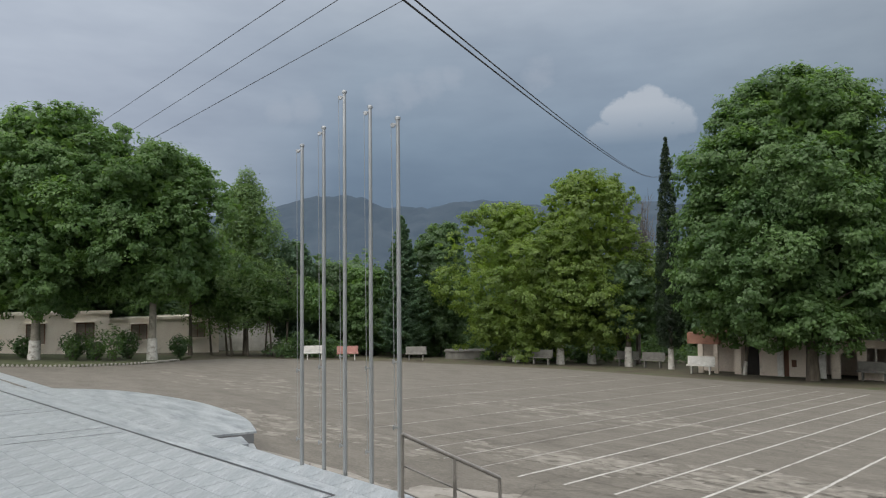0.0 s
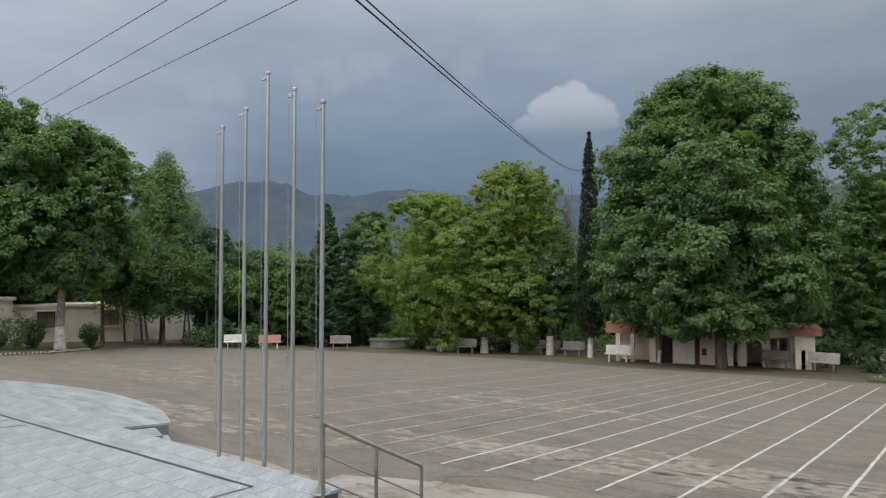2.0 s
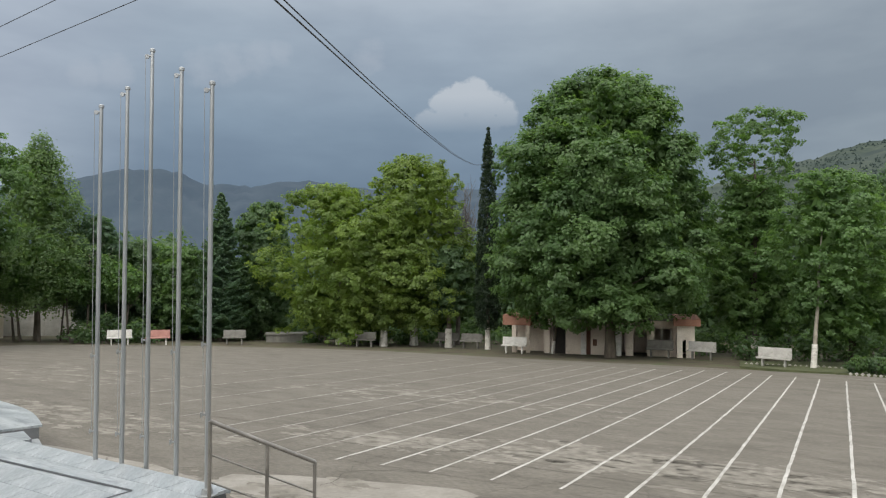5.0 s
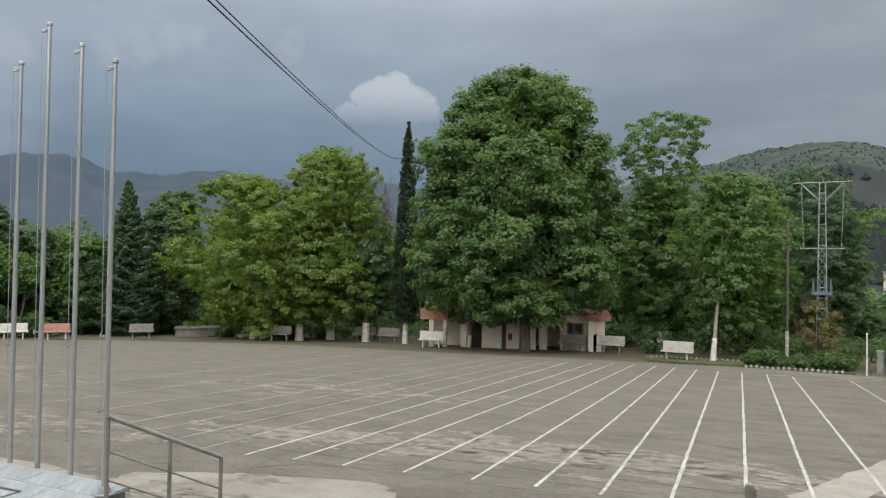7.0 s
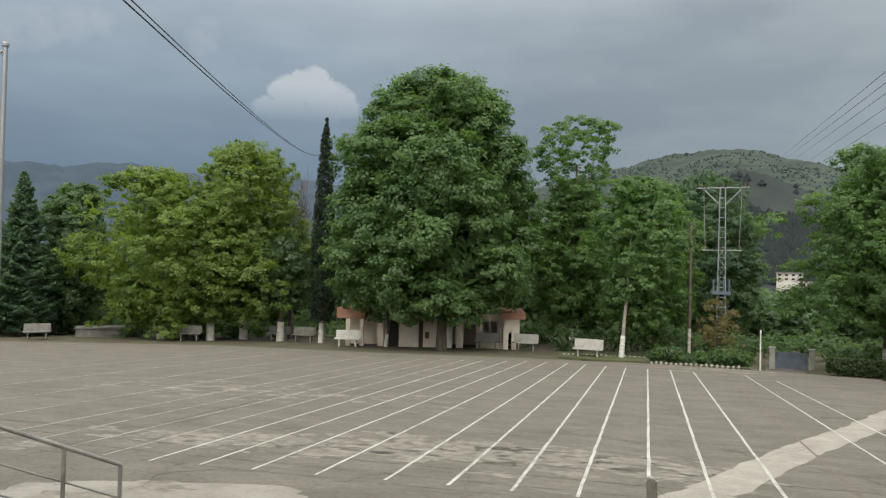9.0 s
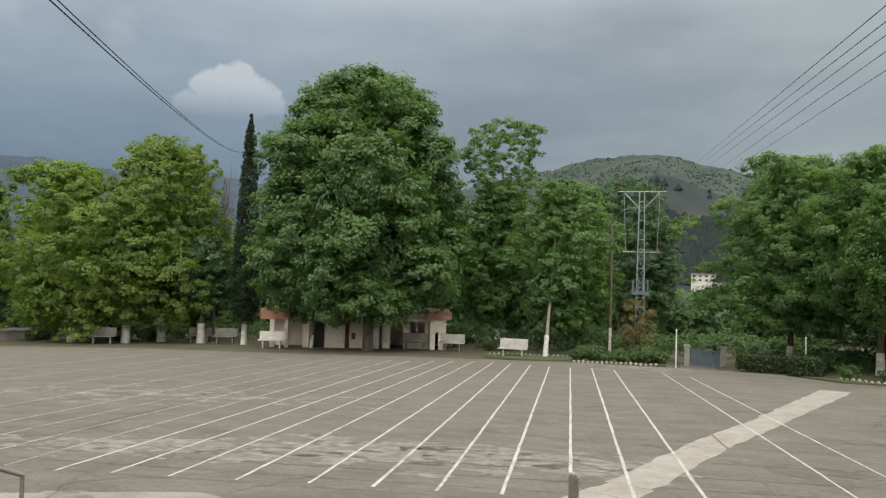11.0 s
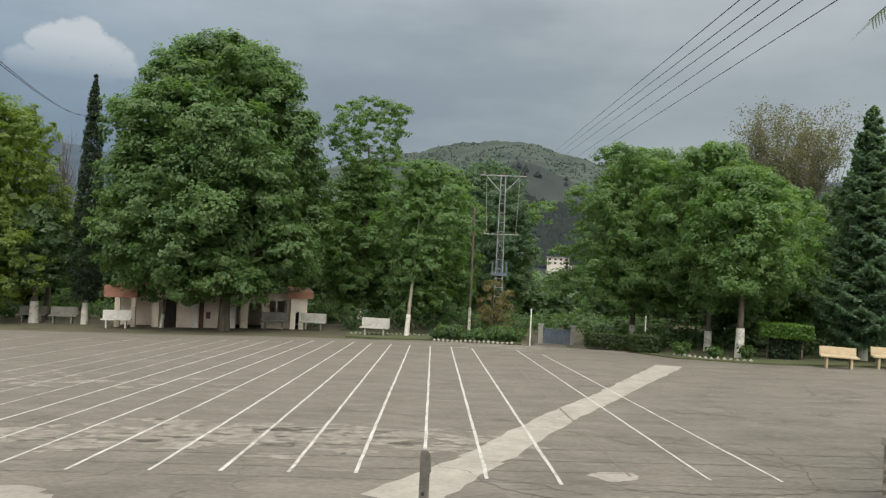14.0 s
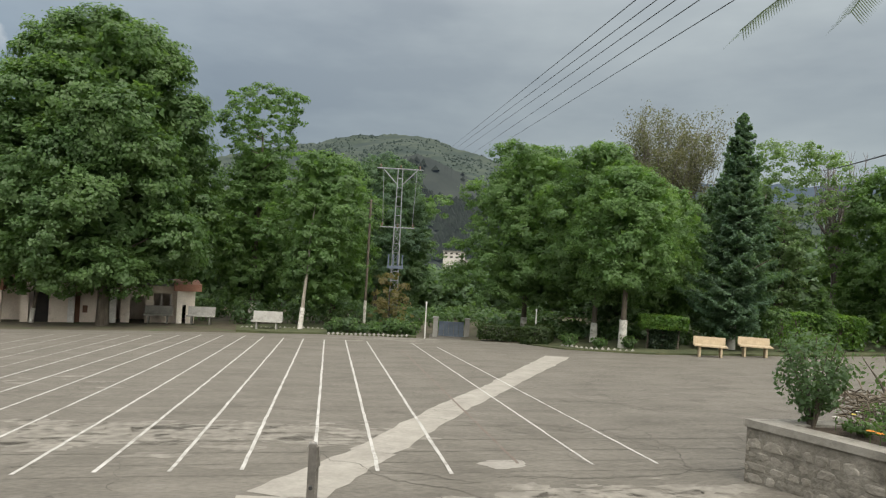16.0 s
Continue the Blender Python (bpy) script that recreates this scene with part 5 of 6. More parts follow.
def far_house(x, y, z, yaw, w, d, h, floors, label):
    th = empty("hillside_house", pose(x, y, z, 0, 0, yaw))
    wall_box("wall", th, -w / 2, w / 2, 0, d, -19, h, FAR_WALL)
    wall_box("roof", th, -w / 2 - 0.5, w / 2 + 0.5, -0.6, d + 0.5, h, h + 0.5, GREY_CONC)
    n = max(3, int(w / 3))
    for f in range(floors):
        for k in range(n):
            px = -w / 2 + (k + 0.5) * w / n
            wall_box("window", th, px - 0.7, px + 0.7, -0.15, 0.1, h * (f + 0.3) / floors, h * (f + 0.75) / floors, DARK_OPENING)
    tagged(th, label, "house")


far_house(324.8, 234.3, -2.2, -54, 12.5, 7, 4.2, 2, "white two-storey house far off on the hillside")
far_house(331.0, 228.0, -5.5, -54, 7, 6, 3, 1, "pale flat-roofed house far off on the hillside")
far_house(303, 292, -2.2, -46, 8.5, 8, 4.5, 2, "white house far off among the trees")

# ---- lawn with a saw-tooth border of limewashed bricks
LAWN = [(-40, 36.9), (-30, 37.9), (-24.7, 38.9), (-20.7, 39.5), (-18.7, 42.5), (-17.9, 46.8), (-18.6, 51.5), (-40, 51)]
bm = bmesh.new()
slab(bm, LAWN, 0.25, lambda x, y: gz(x, y) + 0.10)
tagged(part("lawn", bm, GRASS), "clipped green lawn with bare patches", "lawn", kind="structure")
VERGE = [(25.2, 26.4), (23.6, 28.2), (23.0, 30.2), (25.5, 33.5), (30, 33), (34.5, 30), (33.0, 26.8), (27.6, 21.9)]
bm = bmesh.new()
slab(bm, VERGE, 0.2, lambda x, y: gz(x, y) + 0.05)
tagged(part("verge", bm, GRASS), "grass verge with shrubs and bare soil", "verge", kind="structure")
VERGE2 = [(28.95, 16.6), (27.85, 13.9), (28.8, 10.6), (30.8, 8.6), (33.6, 5.9), (38.4, 2.5), (60, 6), (56, 24), (37, 20)]
bm = bmesh.new()
slab(bm, VERGE2, 0.2, lambda x, y: gz(x, y) + 0.04)
tagged(part("verge", bm, GRASS), "shaded grass under the trees beside the drive", "verge", kind="structure")
brick_me = None


def tooth_border(pts, spacing, label, tint):
    global brick_me
    th = empty("brick_border", Matrix.Translation((*pts[0], gz(*pts[0]))))
    if brick_me is None:
        b2 = bmesh.new()
        box(b2, -0.055, 0.055, -0.045, 0.045, -0.055, 0.055, 0.005, pose(0, 0, 0, 0, 45, 0))
        brick_me = bpy.data.meshes.new("brick")
        b2.to_mesh(brick_me)
        b2.free()
        brick_me.materials.append(tint)
    for p, q in zip(pts, pts[1:]):
        a, b = Vector((*p, 0)), Vector((*q, 0))
        n = max(1, int((b - a).length / spacing))
        for k in range(n):
            c = a.lerp(b, (k + 0.5) / n)
            o = obj("brick", brick_me, th)
            o.matrix_world = pose(c.x, c.y, gz(c.x, c.y) + 0.055 + 0.02 * math.sin(k * 7.3), 0, 0, math.degrees(math.atan2(b.y - a.y, b.x - a.x)))
    tagged(th, label, "border", kind="structure")


# ---- the landing under the camera, and the plain wall of the building behind it
landing = empty("entrance_landing")
o = -OUT * 0.6
bm = bmesh.new()
pts = [o + OUT * 2.6 - ALONG * 5, o + OUT * 2.6 + ALONG * 5, o - OUT * 4 + ALONG * 5, o - OUT * 4 - ALONG * 5]
slab(bm, [(p.x, p.y) for p in pts], 1.3, lambda x, y: 1.0)
part("slab", bm, GREY_CONC, landing)
tagged(landing, "raised concrete entrance landing of the building", "landing", kind="structure")
bm = bmesh.new()
pts = [-OUT * 4.8 - ALONG * 24, -OUT * 4.8 + ALONG * 24, -OUT * 5.1 + ALONG * 24, -OUT * 5.1 - ALONG * 24]
slab(bm, [(p.x, p.y) for p in pts], 8.0, lambda x, y: 7.0)
tagged(part("wall_building", bm, PLASTER), "plain plastered front wall of the building", "wall", kind="structure")


# ---- trees and shrubs
P = "broad leafy plane tree with dense dark green crown"
# the great plane tree over the kiosk
tree("plane_tree", 19.97, 37.9, "plane", 14.55, -0.3, 6.2, LEAF_PLANE, "huge dome-shaped plane tree with dense green crown over the kiosk", clumps=1900, per=52, clump_r=0.98, size=0.24, trunk_r=0.30, shift=(0.18, 1.55), lobes=0.10, fill=0.35, limbs=14, lobe_scale=2.2, flat=0.4)
tree("plane_tree", 17.9, 41.7, "round", 3.4, 0.6, 1.6, LEAF_PLANE, "slim leaning plane sapling with limewashed foot", clumps=90, trunk_r=0.10, bark=BARK, lean=(0.55, -0.2), white=0.75)
# left group round the lawn
tree("plane_tree", -25.6, 43.6, "round", 14.2, 2.0, 5.2, LEAF_MID, P + " on the lawn", clumps=900, per=44, clump_r=0.85, size=0.23, trunk_r=0.30, bark=PALE_BARK, lobes=0.45, ragged=0.2, heart=0.05, lean=(0.4, 0), white=1.3, fill=0.12, lobe_scale=1.6)
tree("plane_tree", -18.9, 45.2, "round", 11.8, 2.4, 4.6, LEAF_MID, "leafy plane tree with limewashed foot on the lawn", clumps=760, per=44, clump_r=0.85, size=0.23, trunk_r=0.28, bark=PALE_BARK, lobes=0.45, ragged=0.2, heart=0.05, white=1.5, fill=0.12, lobe_scale=1.6)
tree("plane_tree", -31.5, 45.5, "round", 13.4, 1.6, 4.2, LEAF_MID, "broad leafy plane tree beside the school block", clumps=700, trunk_r=0.28, size=0.27, bark=PALE_BARK)
tree("poplar_tree", -16.4, 57.6, "flame", 12.2, -0.6, 4.3, LEAF_POPLAR, "pointed poplar with loose olive-green crown", clumps=620, clump_r=0.62, size=0.2, lobes=0.3, flat=0.9, trunk_r=0.2)
D = "dark leafy tree in the shade behind the yard"
for x, y, top, bot, R, leaf, lab in (
        (-27.5, 60.5, 7.4, 1.8, 3.4, LEAF_DARK, D), (-20.2, 55.6, 5.8, 2.0, 2.2, LEAF_MID, "slender green tree beside the garden wall"),
        (-12.6, 58.5, 6.4, -1.6, 1.9, LEAF_CONIFER, "dark narrow tree behind the benches"),
        (-10.0, 60.0, 4.6, -2.4, 2.6, LEAF_DARK, D), (-6.6, 59.5, 4.2, -2.2, 2.3, LEAF_MID, "green tree behind the benches"),
        (-0.2, 60.5, 8.1, -2.2, 2.7, LEAF_DARK, D), (-29, 58.5, 7.4, 0.4, 3.6, LEAF_DARK, D), (-36, 56, 9.5, 0.4, 4.2, LEAF_DARK, D)):
    tree("shade_tree", x, y, "round", top, bot, R, leaf, lab, clumps=330, clump_r=0.7, lobes=0.35, trunk_r=0.16)
tree("conifer_tree", -3.4, 57.4, "spruce", 8.5, -2.4, 2.9, LEAF_CONIFER, "dark pointed conifer behind the benches", clumps=420, clump_r=0.5, size=0.16, lobes=0.25, flat=0.25)
tree("acacia_tree", 5.4, 52.6, "dome", 8.9, -2.0, 5.0, LEAF_YELLOW, "spreading yellow-green tree at the edge of the yard", clumps=760, clump_r=0.7, size=0.2, lobes=0.5, flat=0.24, lobe_scale=2.1, fill=0.3, ragged=0.34, heart=0.04, trunk_r=0.22, white=1.2)
tree("acacia_tree", 10.9, 51.6, "dome", 11.2, -1.6, 5.2, LEAF_YELLOW, "tall layered green tree with limewashed foot", clumps=780, clump_r=0.75, size=0.2, lobes=0.5, flat=0.24, lobe_scale=2.1, fill=0.3, ragged=0.34, heart=0.04, trunk_r=0.25, white=1.3)
tree("acacia_tree", 8.4, 50.4, "round", 6.6, -1.2, 3.2, LEAF_YELLOW, "low yellow-green tree with limewashed foot", clumps=360, clump_r=0.7, size=0.2, lobes=0.42, flat=0.24, trunk_r=0.24, white=1.3)
tree("shade_tree", 12.9, 48.9, "round", 4.2, -0.6, 1.9, LEAF_DARK, "small dark tree with limewashed foot beside a bench", clumps=150, trunk_r=0.22, white=1.3)
tree("cypress_tree", 15.1, 46.5, "spire", 12.6, -1.5, 0.92, LEAF_CYPRESS, "slim dark cypress with limewashed foot", clumps=1500, per=20, clump_r=0.17, size=0.11, lobes=0.08, flat=1.1, trunk_r=0.16, white=1.5, limbs=2)
bare_tree("leafless_tree", 14.6, 52.6, 9.6, 2.0, "leafless grey tree behind the cypress", seed=4)
tree("tall_tree", 29.8, 37.6, "umbrella", 12.6, 4.6, 3.0, LEAF_MID, "tall open-crowned tree with flat layered top", clumps=190, clump_r=0.6, size=0.19, lobes=0.4, flat=0.2, lobe_scale=3, trunk_r=0.24, white=1.2, fill=0.3, limbs=12)
tree("tall_tree", 30.2, 38.4, "round", 8.5, -1.4, 3.1, LEAF_MID, "leafy green tree behind the benches", clumps=420, clump_r=0.65, size=0.2, lobes=0.4, flat=0.3)
tree("leaning_tree", 26.2, 28.9, "round", 7.8, -0.4, 2.5, LEAF_MID, "slender leaning tree with limewashed foot on the verge", clumps=330, clump_r=0.6, size=0.18, lobes=0.45, flat=0.3, trunk_r=0.12, limbs=1, bark=PALE_BARK, lean=(0.9, 0.3), shift=(0.9, 0.6), white=1.2)
tree("shade_tree", 33.4, 33.8, "round", 8.2, -1.4, 3.0, LEAF_MID, "green tree behind the verge", clumps=420, clump_r=0.65, size=0.19, lobes=0.4, flat=0.3)
tree("shade_tree", 25.5, 45.5, "round", 7.0, -1.2, 3.2, LEAF_DARK, D, clumps=330)
tree("pine_tree", 43.5, 39.2, "round", 10.2, -0.5, 3.7, LEAF_CONIFER, "dark round-topped pine behind the pylon", clumps=620, clump_r=0.6, size=0.135, per=54, lobes=0.35)
tree("pine_tree", 46.0, 38.4, "round", 8.0, -2.0, 2.5, LEAF_DARK, "dark pine beyond the gate", clumps=330, size=0.2)
tree("ornamental_tree", 32.0, 27.6, "round", 1.0, -1.9, 1.3, LEAF_RUST, "small rusty-leaved tree beside the pylon", ragged=0.3, heart=0.0, clumps=44, clump_r=0.42, size=0.12, fill=0.4, trunk_r=0.06, limbs=5)
# right group beside the drive
tree("acacia_tree", 34.2, 19.6, "dome", 8.6, 0.0, 4.1, LEAF_MID, "spreading leafy tree beside the drive", clumps=760, clump_r=0.6, size=0.135, per=54, lobes=0.5, flat=0.24, lobe_scale=2.1, fill=0.3, ragged=0.34, heart=0.04, trunk_r=0.16, white=1.0)
tree("acacia_tree", 32.4, 14.6, "dome", 8.2, 0.8, 3.4, LEAF_MID, "leafy tree with forked limewashed trunk", clumps=520, clump_r=0.6, size=0.135, per=54, lobes=0.5, flat=0.24, lobe_scale=2.1, fill=0.3, ragged=0.34, heart=0.04, trunk_r=0.15, white=1.0)
tree("shade_tree", 30.4, 12.3, "round", 6.6, 1.3, 2.3, LEAF_MID, "slender leafy tree with limewashed trunk at the edge of the yard", clumps=300, clump_r=0.6, size=0.135, per=54, lobes=0.35, trunk_r=0.16, white=1.3)
tree("shade_tree", 38.4, 13.4, "round", 6.6, -0.6, 2.6, LEAF_MID, "leafy tree in the grove", clumps=380, clump_r=0.6, size=0.18, lobes=0.35)
bare_tree("budding_tree", 46.6, 16.3, 12.3, 3.6, "tall grey-green tree with thin early leaves", LEAF_BUD, 8)
tree("conifer_tree", 34.2, 8.6, "spruce", 9.65, -0.2, 2.7, LEAF_CONIFER, "dark spruce with limewashed foot behind the benches", clumps=760, clump_r=0.46, size=0.14, lobes=0.35, flat=0.10, fill=0.2, trunk_r=0.15, white=1.2)
tree("shade_tree", 43.7, 8.4, "umbrella", 9.8, 0.0, 2.6, LEAF_POPLAR, "tall thin open tree in the grove", clumps=240, clump_r=0.6, size=0.17, lobes=0.6, flat=0.2, ragged=0.4, fill=0.5, limbs=12)
bare_tree("budding_tree", 49.6, 6.6, 10.2, 1.8, "thin tree with sparse twigs", None, 11)
tree("shade_tree", 46.3, 3.6, "round", 8.6, -0.6, 3.0, LEAF_MID, "leafy tree at the end of the grove", clumps=420, clump_r=0.6, size=0.18, lobes=0.4)
tree("shade_tree", 41.5, 0.5, "round", 8.0, -0.2, 3.2, LEAF_MID, "leafy tree at the end of the grove", clumps=420, clump_r=0.6, size=0.18, lobes=0.4)
tree("shade_tree", 41, 16.6, "round", 7.6, -1.0, 3.0, LEAF_DARK, "dark leafy tree in the grove", clumps=380, clump_r=0.65, size=0.2)
tree("shade_tree", 44.5, 11.4, "round", 7.4, -1.0, 3.0, LEAF_DARK, "dark leafy tree in the grove", clumps=380, clump_r=0.65, size=0.2)
tree("sapling", 37.5, 9.4, "cone", 2.9, -0.4, 0.8, LEAF_SHRUB, "pale grey-green sapling behind the hedge", clumps=70, clump_r=0.3, size=0.12, trunk_r=0.04)
tree("sapling", 38.0, 5.5, "cone", 1.9, -0.4, 1.0, LEAF_SHRUB, "young light green tree behind the hedge", clumps=70, clump_r=0.3, size=0.12, trunk_r=0.04)
tree("sapling", 34.6, 7.2, "umbrella", 0.9, -0.3, 0.9, LEAF_SHRUB, "young light green tree beside the bench", clumps=40, clump_r=0.3, size=0.12, trunk_r=0.04)

# clipped hedges
hedge("hedge", 29.9, 16.3, 20, 2.4, 1.2, 0.05, 0.82, "low clipped dark green hedge beside the drive", leaf=LEAF_BOX, n=3000)
hedge("hedge", 30.0, 18.4, -58, 2.2, 1.0, 0.05, 0.7, "low clipped dark green hedge beside the gate", leaf=LEAF_BOX, n=2600)
hedge("topiary_bush", 31.6, 10.9, -60, 2.0, 1.2, 0.98, 1.52, "square-clipped green topiary bush over dark stems", skirt=True, n=3200, category="bush")
hedge("hedge", 37.6, 6.2, -62, 5.2, 1.2, 0.3, 1.75, "clipped bright green hedge behind the benches", n=6000)
hedge("hedge", 40.3, 1.2, -62, 4.2, 1.2, 0.3, 1.75, "clipped bright green hedge behind the benches", n=5000)
def bush(name, x, y, R, H, label, leaf=None, n=900, size=0.09, ground=None, category="bush"):
    g = gz(x, y) if ground is None else ground
    th = empty(name, Matrix.Translation((x, y, g)))
    bm = bmesh.new()
    rnd = random.Random(int(x * 10 + y))
    for k in range(9):
        a = k * 0.7 + rnd.uniform(-0.2, 0.2)
        r = rnd.uniform(0.35, 0.85)
        tube(bm, [(0.02 * math.cos(a), 0.02 * math.sin(a), -0.05), (math.cos(a) * R * r * 0.45, math.sin(a) * R * r * 0.45, H * 0.45), (math.cos(a) * R * r, math.sin(a) * R * r, H * rnd.uniform(0.75, 1.0))], [0.018, 0.012, 0.005], 5)
    part("stem", bm, BARK, th)
    d = unit(RNG.normal(size=(n, 3)))
    rad = RNG.uniform(0.25, 1.0, n) ** 0.5
    lump = np.array([1 + 0.45 * noise.noise((v[0] * 1.9 + x, v[1] * 1.9 + y, v[2] * 1.9)) for v in d])
    c = d * (rad * lump)[:, None] * np.array([R, R, H * 0.5]) + np.array([0, 0, H * 0.56])
    k = np.clip(c[:, 2:] / H, 0.1, 1)
    c[:, :2] *= 0.35 + 0.75 * k ** 0.7
    keep = c[:, 2] > 0.05
    leaves("foliage", c[keep], unit(d[keep] + RNG.normal(size=(keep.sum(), 3)) * 0.6 + np.array([0, 0, 0.5])), size, leaf or LEAF_SHRUB, th)
    return tagged(th, label, category)


for x, y, R, H in ((-23.6, 44.6, 0.95, 1.7), (-22.2, 44.4, 0.7, 1.2), (-20.9, 46.2, 0.9, 1.9), (-27.2, 45.2, 0.9, 1.5), (-18.1, 47.8, 0.8, 1.6), (-29.3, 44.8, 0.9, 1.4)):
    bush("garden_bush", x, y, R, H, "rounded dark green garden bush on the lawn", LEAF_DARK, 1100, 0.12)
for x, y, R, H in ((-21.6, 43.4, 0.8, 2.1), (-20.3, 43.0, 0.75, 2.2), (-22.9, 43.0, 0.5, 1.6)):
    bush("garden_shrub", x, y, R, H, "loose grey-green flowering shrub on the lawn", LEAF_SHRUB, 420, 0.12)
for x, y, R, H in ((29.0, 14.2, 0.5, 0.6), (29.3, 12.9, 0.4, 0.5), (30.2, 11.9, 0.4, 0.6), (36.2, 5.6, 0.7, 0.9), (35.0, 6.4, 0.6, 0.6)):
    bush("low_shrub", x, y, R, H, "low light green shrub at the edge of the grass", LEAF_SHRUB, 320, 0.09)

rnd = random.Random(12)
for k in range(15):
    t = k / 14
    bush("border_shrub", 25.85 + 2.35 * t + rnd.uniform(-0.15, 0.15), 26.1 - 3.5 * t + rnd.uniform(-0.15, 0.15), rnd.uniform(0.35, 0.55), rnd.uniform(0.5, 0.9), "loose grey-green shrub in the border by the pylon", LEAF_SHRUB if k % 3 else LEAF_DARK, 330, 0.10, category="shrub")
for k in range(9):
    x, y = -18.6 + k * 1.05 + rnd.uniform(-0.4, 0.4), 56.2 + rnd.uniform(-1.2, 1.2)
    g = gz(x, y)
    tk = empty("slim_tree", Matrix.Translation((x, y, g)))
    part("trunk", trunk_mesh(rnd.uniform(4.5, 6.5), rnd.uniform(0.07, 0.12), (rnd.uniform(-0.7, 0.7), 0), 6, 1.3, 0.45, k), BARK, tk, smooth=True)
    c, n = clumped("round", 3.0, rnd.uniform(5.6, 7.4), 1.5, 70, 60, 0.7, 0.4, 0.3, 0.2, 2.0, k)
    leaves("crown", c, n, 0.15, LEAF_MID, tk)
    tagged(tk, "slim young tree in front of the pale garden wall", "tree")

# woods that close the view behind
def woods():
    cs, ns = [], []
    rnd = random.Random(21)
    for k in range(210):
        a = radians(-52 + 165 * (k + rnd.uniform(-0.4, 0.4)) / 210)      # clockwise from +y
        for d0, hh in ((68, 4.6), (80, 5.5)):
            d = d0 + rnd.uniform(-3, 6)
            deg = math.degrees(a)
            x, y = math.sin(a) * d, math.cos(a) * d
            g = gz(x, y)
            top = hh + rnd.uniform(-1.5, 1.5)
            if -20.5 < deg < -8 and d0 < 70:
                continue
            if 50.5 < deg < 58:
                top = 1.0 if d0 < 70 else 0.8
            elif -6 < deg < 6 or 40 < deg < 60:
                top -= 2.6
            c, n = clumped("round", 0.1, max(0.8, top - g), rnd.uniform(2.4, 3.4), 52, 13, 0.95, 0.3, 0.5, 0.15, 2.0, k)
            cs.append(c + np.array([x, y, g]))
            ns.append(n)
    ob = leaves("far_woods", np.concatenate(cs), np.concatenate(ns), 0.42, LEAF_DARK, None, kind="stuff", corners=3)
    tagged(ob, "dense dark green woods closing the grounds behind", "woods", kind="stuff")


woods()

def undergrowth():
    """Low dark shrubs among the trunks."""
    cs, ns = [], []
    rnd = random.Random(33)
    for k in range(150):
        a = radians(-40 + 138 * (k + rnd.uniform(-0.5, 0.5)) / 150)
        deg = math.degrees(a)
        d = rnd.uniform(54.5, 64) if deg < 33 else (rnd.uniform(44, 58) if deg < 62 else rnd.uniform(37, 50))
        if deg < -14:
            continue
        gap = 47 < deg < 58
        x, y = math.sin(a) * d, math.cos(a) * d
        c, n = clumped("round", 0.0, rnd.uniform(0.8, 1.3) if gap else rnd.uniform(0.7, 2.3), rnd.uniform(0.8, 1.6), 22, 16, 0.5, 0.3, 0.5, 0.2, 2.0, k)
        cs.append(c + np.array([x, y, gz(x, y)]))
        ns.append(n)
    tagged(leaves("undergrowth", np.concatenate(cs), np.concatenate(ns), 0.2, LEAF_DARK, None), "dark shrubby undergrowth among the trunks", "undergrowth", kind="stuff")


undergrowth()

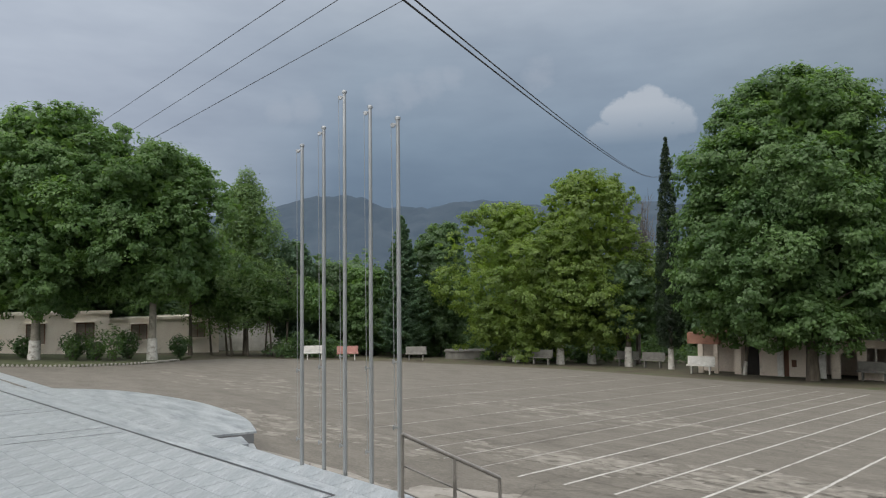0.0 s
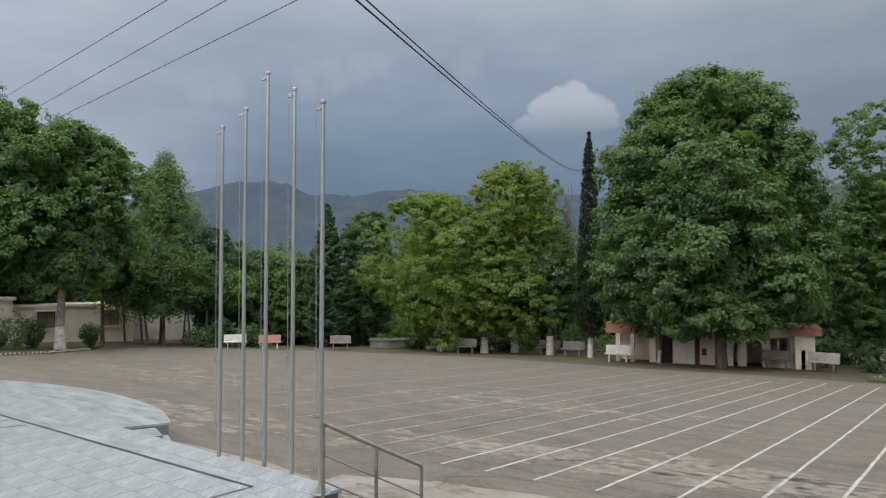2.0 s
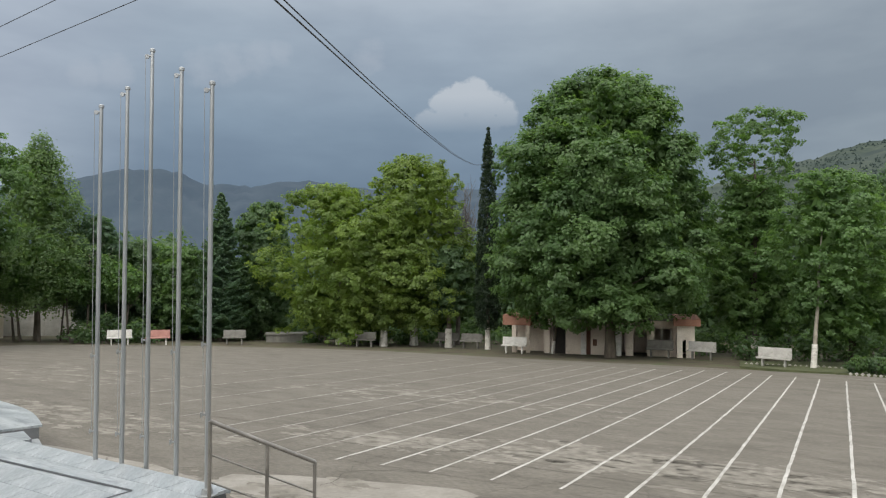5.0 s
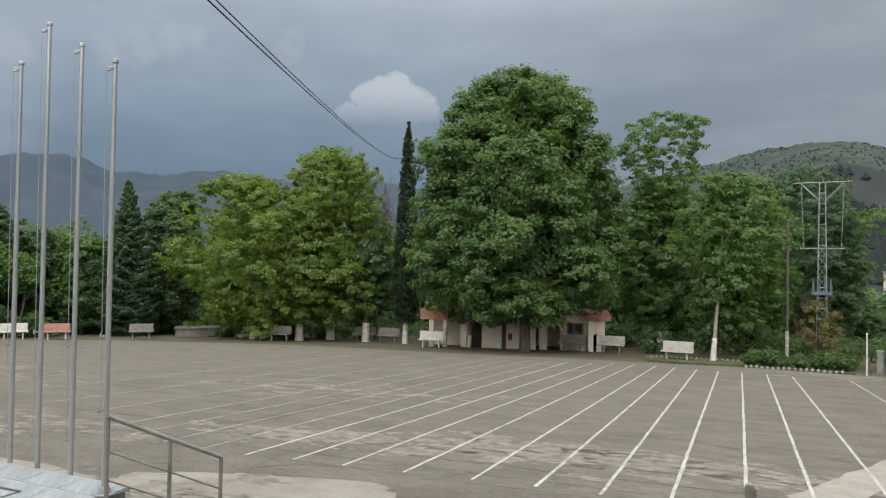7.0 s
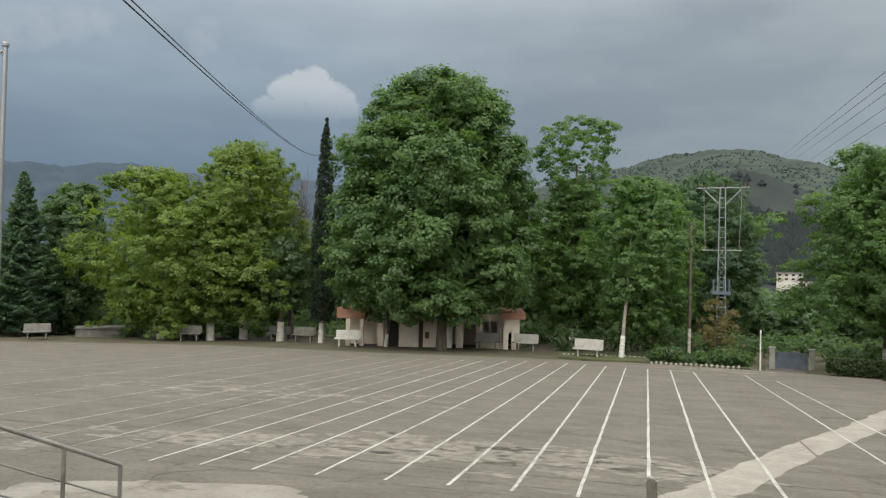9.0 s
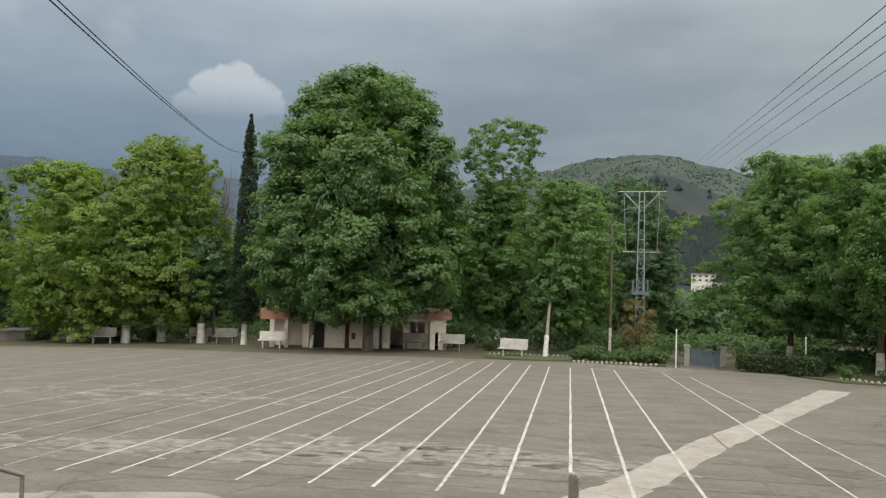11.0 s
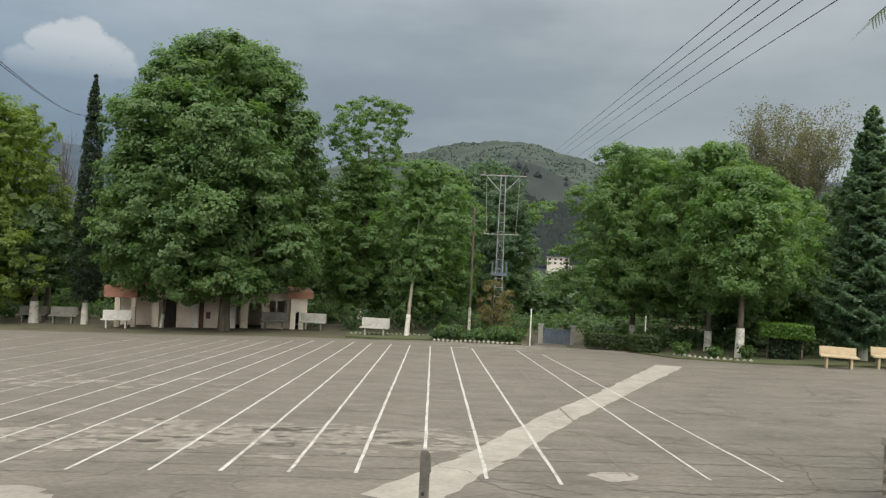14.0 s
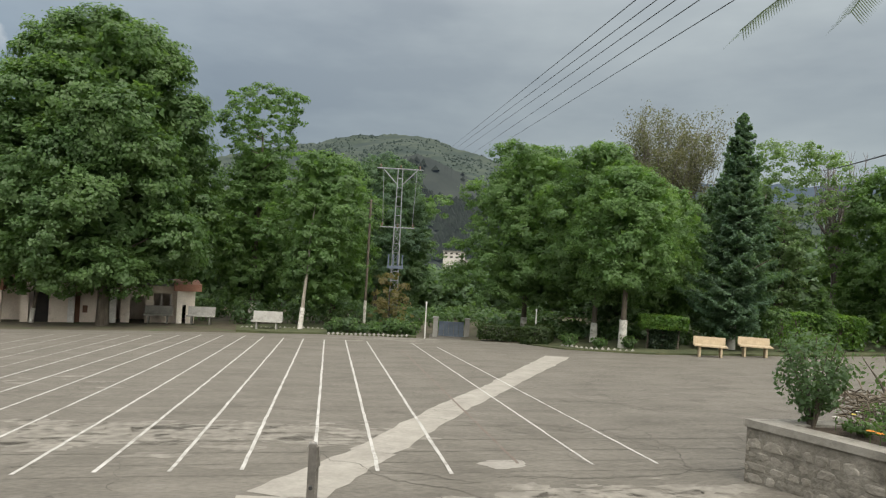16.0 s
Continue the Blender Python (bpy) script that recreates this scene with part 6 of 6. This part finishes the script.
# ---- stone planter with shrub, dry palm litter and flowers
def planter():
    c0 = Vector((10.6, 2.54, 0))
    a, b = Vector((-0.31, -0.95, 0)).normalized(), ALONG
    L, W = 4.2, 5.6
    top, g = 0.46, -0.42
    th = empty("stone_planter")
    q = [c0, c0 + a * L, c0 + a * L + b * W, c0 + b * W]
    inner = [c0 + a * 0.34 + b * 0.36, c0 + a * (L - 0.3) + b * 0.42, c0 + a * (L - 0.3) + b * (W - 0.3), c0 + a * 0.34 + b * (W - 0.3)]
    bm = bmesh.new()
    slab(bm, [(p.x, p.y) for p in (c0 + a * 0.012 + b * 0.03, c0 + a * (L - 0.05) + b * 0.03, c0 + a * (L - 0.05) + b * (W - 0.05), c0 + a * 0.05 + b * (W - 0.05))], 0.98, lambda x, y: top - 0.1)
    part("core", bm, MORTAR, th)
    for i in range(4):
        bm = bmesh.new()
        p = [q[i], q[(i + 1) % 4], inner[(i + 1) % 4], inner[i]]
        slab(bm, [(v.x, v.y) for v in p], 0.10, lambda x, y: top)
        part("coping", bm, COPING, th, "worn cement coping")
    bm = bmesh.new()
    slab(bm, [(v.x, v.y) for v in inner], 0.06, lambda x, y: top - 0.03)
    part("soil", bm, GARDEN_SOIL, th, "dark garden soil")
    rnd = random.Random(9)

    def face(start, d, length, nrm):
        z = g - 0.1
        while z < top - 0.34:
            h = rnd.uniform(0.10, 0.17)
            s = 0.0
            while s < length - 0.05:
                w = min(rnd.uniform(0.12, 0.30), length - s)
                b3 = bmesh.new()
                bmesh.ops.create_icosphere(b3, subdivisions=2, radius=1.0)
                for v in b3.verts:
                    f = 1 + 0.5 * noise.noise((v.co * 1.6 + Vector((s * 9, z * 9, 2))))
                    v.co = v.co * f
                    v.co = Vector([math.copysign(min(abs(t), 0.8), t) for t in v.co]) / 0.84
                m = Matrix((((*d, 0)), ((*nrm, 0)), ((0, 0, 1, 0)), ((0, 0, 0, 1)))).transposed()
                mm = Matrix.Translation(start + d * (s + w / 2) + Vector((0, 0, min(z + h / 2, top - 0.3)))) @ m @ Matrix.Diagonal((w * 0.47, 0.010 + rnd.uniform(0, 0.02), h * 0.46, 1))
                bmesh.ops.transform(b3, matrix=mm, verts=b3.verts[:])
                part("stone", b3, STONE if rnd.random() < 0.6 else MORTAR, th)
                s += w + 0.012
            z += h + 0.012

    face(c0 + b * 0.04 + a * 0.02, a, 2.6, -b)
    face(c0 + a * 0.04, b, 0.9, -a)
    tagged(th, "raised rubble-stone planter with a cracked cement coping", "planter")
    s = top - 0.03
    bush("planter_shrub", 10.98, 1.78, 0.56, 1.26, "upright leafy rose-like shrub in the stone planter", LEAF_DARK, 2200, 0.050, s)
    bush("planter_shrub", 13.1, 0.95, 0.75, 0.95, "sparse twiggy shrub in the stone planter", LEAF_SHRUB, 170, 0.06, s)
    for x, y, r, h in ((10.92, 1.2, 0.3, 0.2), (10.6, 0.75, 0.35, 0.3), (11.5, 0.95, 0.4, 0.38), (11.2, 0.6, 0.4, 0.42), (12.4, 0.7, 0.4, 0.4)):
        bush("bedding_plant", x, y, r, h, "low leafy bedding plant in the stone planter", LEAF_SHRUB, 300, 0.045, s, "plant")
    bm = bmesh.new()
    for k in range(110):
        p = Vector((12.25 + rnd.gauss(0, 0.45), 1.32 + rnd.gauss(0, 0.16), s + rnd.uniform(0.0, 0.34)))
        e = p + Vector((rnd.uniform(-0.4, 0.4), rnd.uniform(-0.35, 0.35), rnd.uniform(-0.1, 0.2)))
        e.z = max(e.z, s + 0.01)
        tube(bm, [p, p.lerp(e, 0.5) + Vector((0, 0, 0.04)), e], [0.008, 0.014, 0.003], 4)
    tagged(part("palm_litter", bm, DRY), "heap of dry brown palm fronds in the planter", "dry fronds")
    for x, y, m, lab in ((11.42, 1.36, FLOWER_Y, "yellow"), (11.70, 1.33, FLOWER_W, "white"), (11.02, 1.50, FLOWER_W, "white"), (10.40, 0.95, FLOWER_O, "orange"), (10.50, 0.86, FLOWER_O, "orange"), (10.46, 1.06, FLOWER_O, "orange")):
        p = Vector((x, y, 0))
        fl = empty("flower", Matrix.Translation((p.x, p.y, s)))
        bm = bmesh.new()
        tube(bm, [(0, 0, -0.02), (0.01, 0, 0.1), (0, 0.01, 0.17)], [0.006, 0.005, 0.004], 5)
        part("stalk", bm, LEAF_SHRUB, fl)
        bm = bmesh.new()
        for j in range(8):
            t = j * math.pi / 4
            vs = [bm.verts.new(v) for v in ((0, 0, 0.17), (math.cos(t - 0.35) * 0.04, math.sin(t - 0.35) * 0.04, 0.185), (math.cos(t) * 0.06, math.sin(t) * 0.06, 0.18), (math.cos(t + 0.35) * 0.04, math.sin(t + 0.35) * 0.04, 0.185))]
            bm.faces.new(vs)
        part("petals", bm, m, fl)
        tagged(fl, lab + " garden flower in the stone planter", "flower")


planter()


# ---- palm fronds that hang in from above
def palm():
    x, y = 11.9, 0.1
    g = gz(x, y)
    th = empty("palm_tree", Matrix.Translation((x, y, g)))
    H = 7.2
    bm = bmesh.new()
    tube(bm, [(0, 0, -0.1), (0.05, 0, H * 0.5), (0, 0.05, H)], [0.24, 0.2, 0.18], 12)
    part("trunk", bm, BARK, th, smooth=True)
    tips = [(-2.72, 2.42, 5.36 - g), (-2.52, 1.30, 5.45 - g)]
    for k in range(9):
        a = 2.9 + k * 0.62
        tips.append((math.cos(a) * 2.9, math.sin(a) * 2.9, H + 0.2 + 0.3 * (k % 3)))
    for tip in tips:
        base, tip = Vector((0, 0.05, H)), Vector(tip)
        mid = base.lerp(tip, 0.5) + Vector((0, 0, 0.95))
        pts = [base.lerp(mid, t).lerp(mid.lerp(tip, t), t) for t in [i / 12 for i in range(13)]]
        bm = bmesh.new()
        tube(bm, pts, [0.03 - 0.0021 * i for i in range(13)], 5)
        side = (tip - base).cross(Vector((0, 0, 1))).normalized()
        for i in range(6, 110):
            t = i / 110
            p = base.lerp(mid, t).lerp(mid.lerp(tip, t), t)
            d = ((mid - base).lerp(tip - mid, t)).normalized()
            L = 0.66 * (1 - 0.45 * t)
            for s in (-1, 1):
                e = p + (side * s * 0.8 + d * 0.62 - Vector((0, 0, 0.42))).normalized() * L
                w = d * 0.010
                vs = [bm.verts.new(v) for v in (p - w, p + w, p.lerp(e, 0.6) + w * 1.1, e)]
                bm.faces.new(vs)
        part("frond", bm, LEAF_BOX, th)
    tagged(th, "date palm with arching grey-green feather fronds", "palm")


palm()
# brick borders last
tooth_border([(-33, 37.2), (-30, 37.5), (-24.7, 38.5), (-20.6, 39.1), (-18.4, 42.4), (-17.7, 46.8)], 0.24, "saw-tooth border of limewashed bricks round the lawn", DIRTY_LIME)
tooth_border([(25.1, 25.7), (26.4, 23.8), (27.4, 22.2)], 0.22, "saw-tooth border of limewashed bricks along the shrubs", DIRTY_LIME)
tooth_border([(24.3, 31.6), (26.6, 29.6), (28.2, 27.6)], 0.24, "saw-tooth border of limewashed bricks behind the benches", DIRTY_LIME)
tooth_border([(28.9, 14.6), (28.5, 12.8), (29.2, 11.2)], 0.24, "rough row of limewashed stones along the grass", DIRTY_LIME)
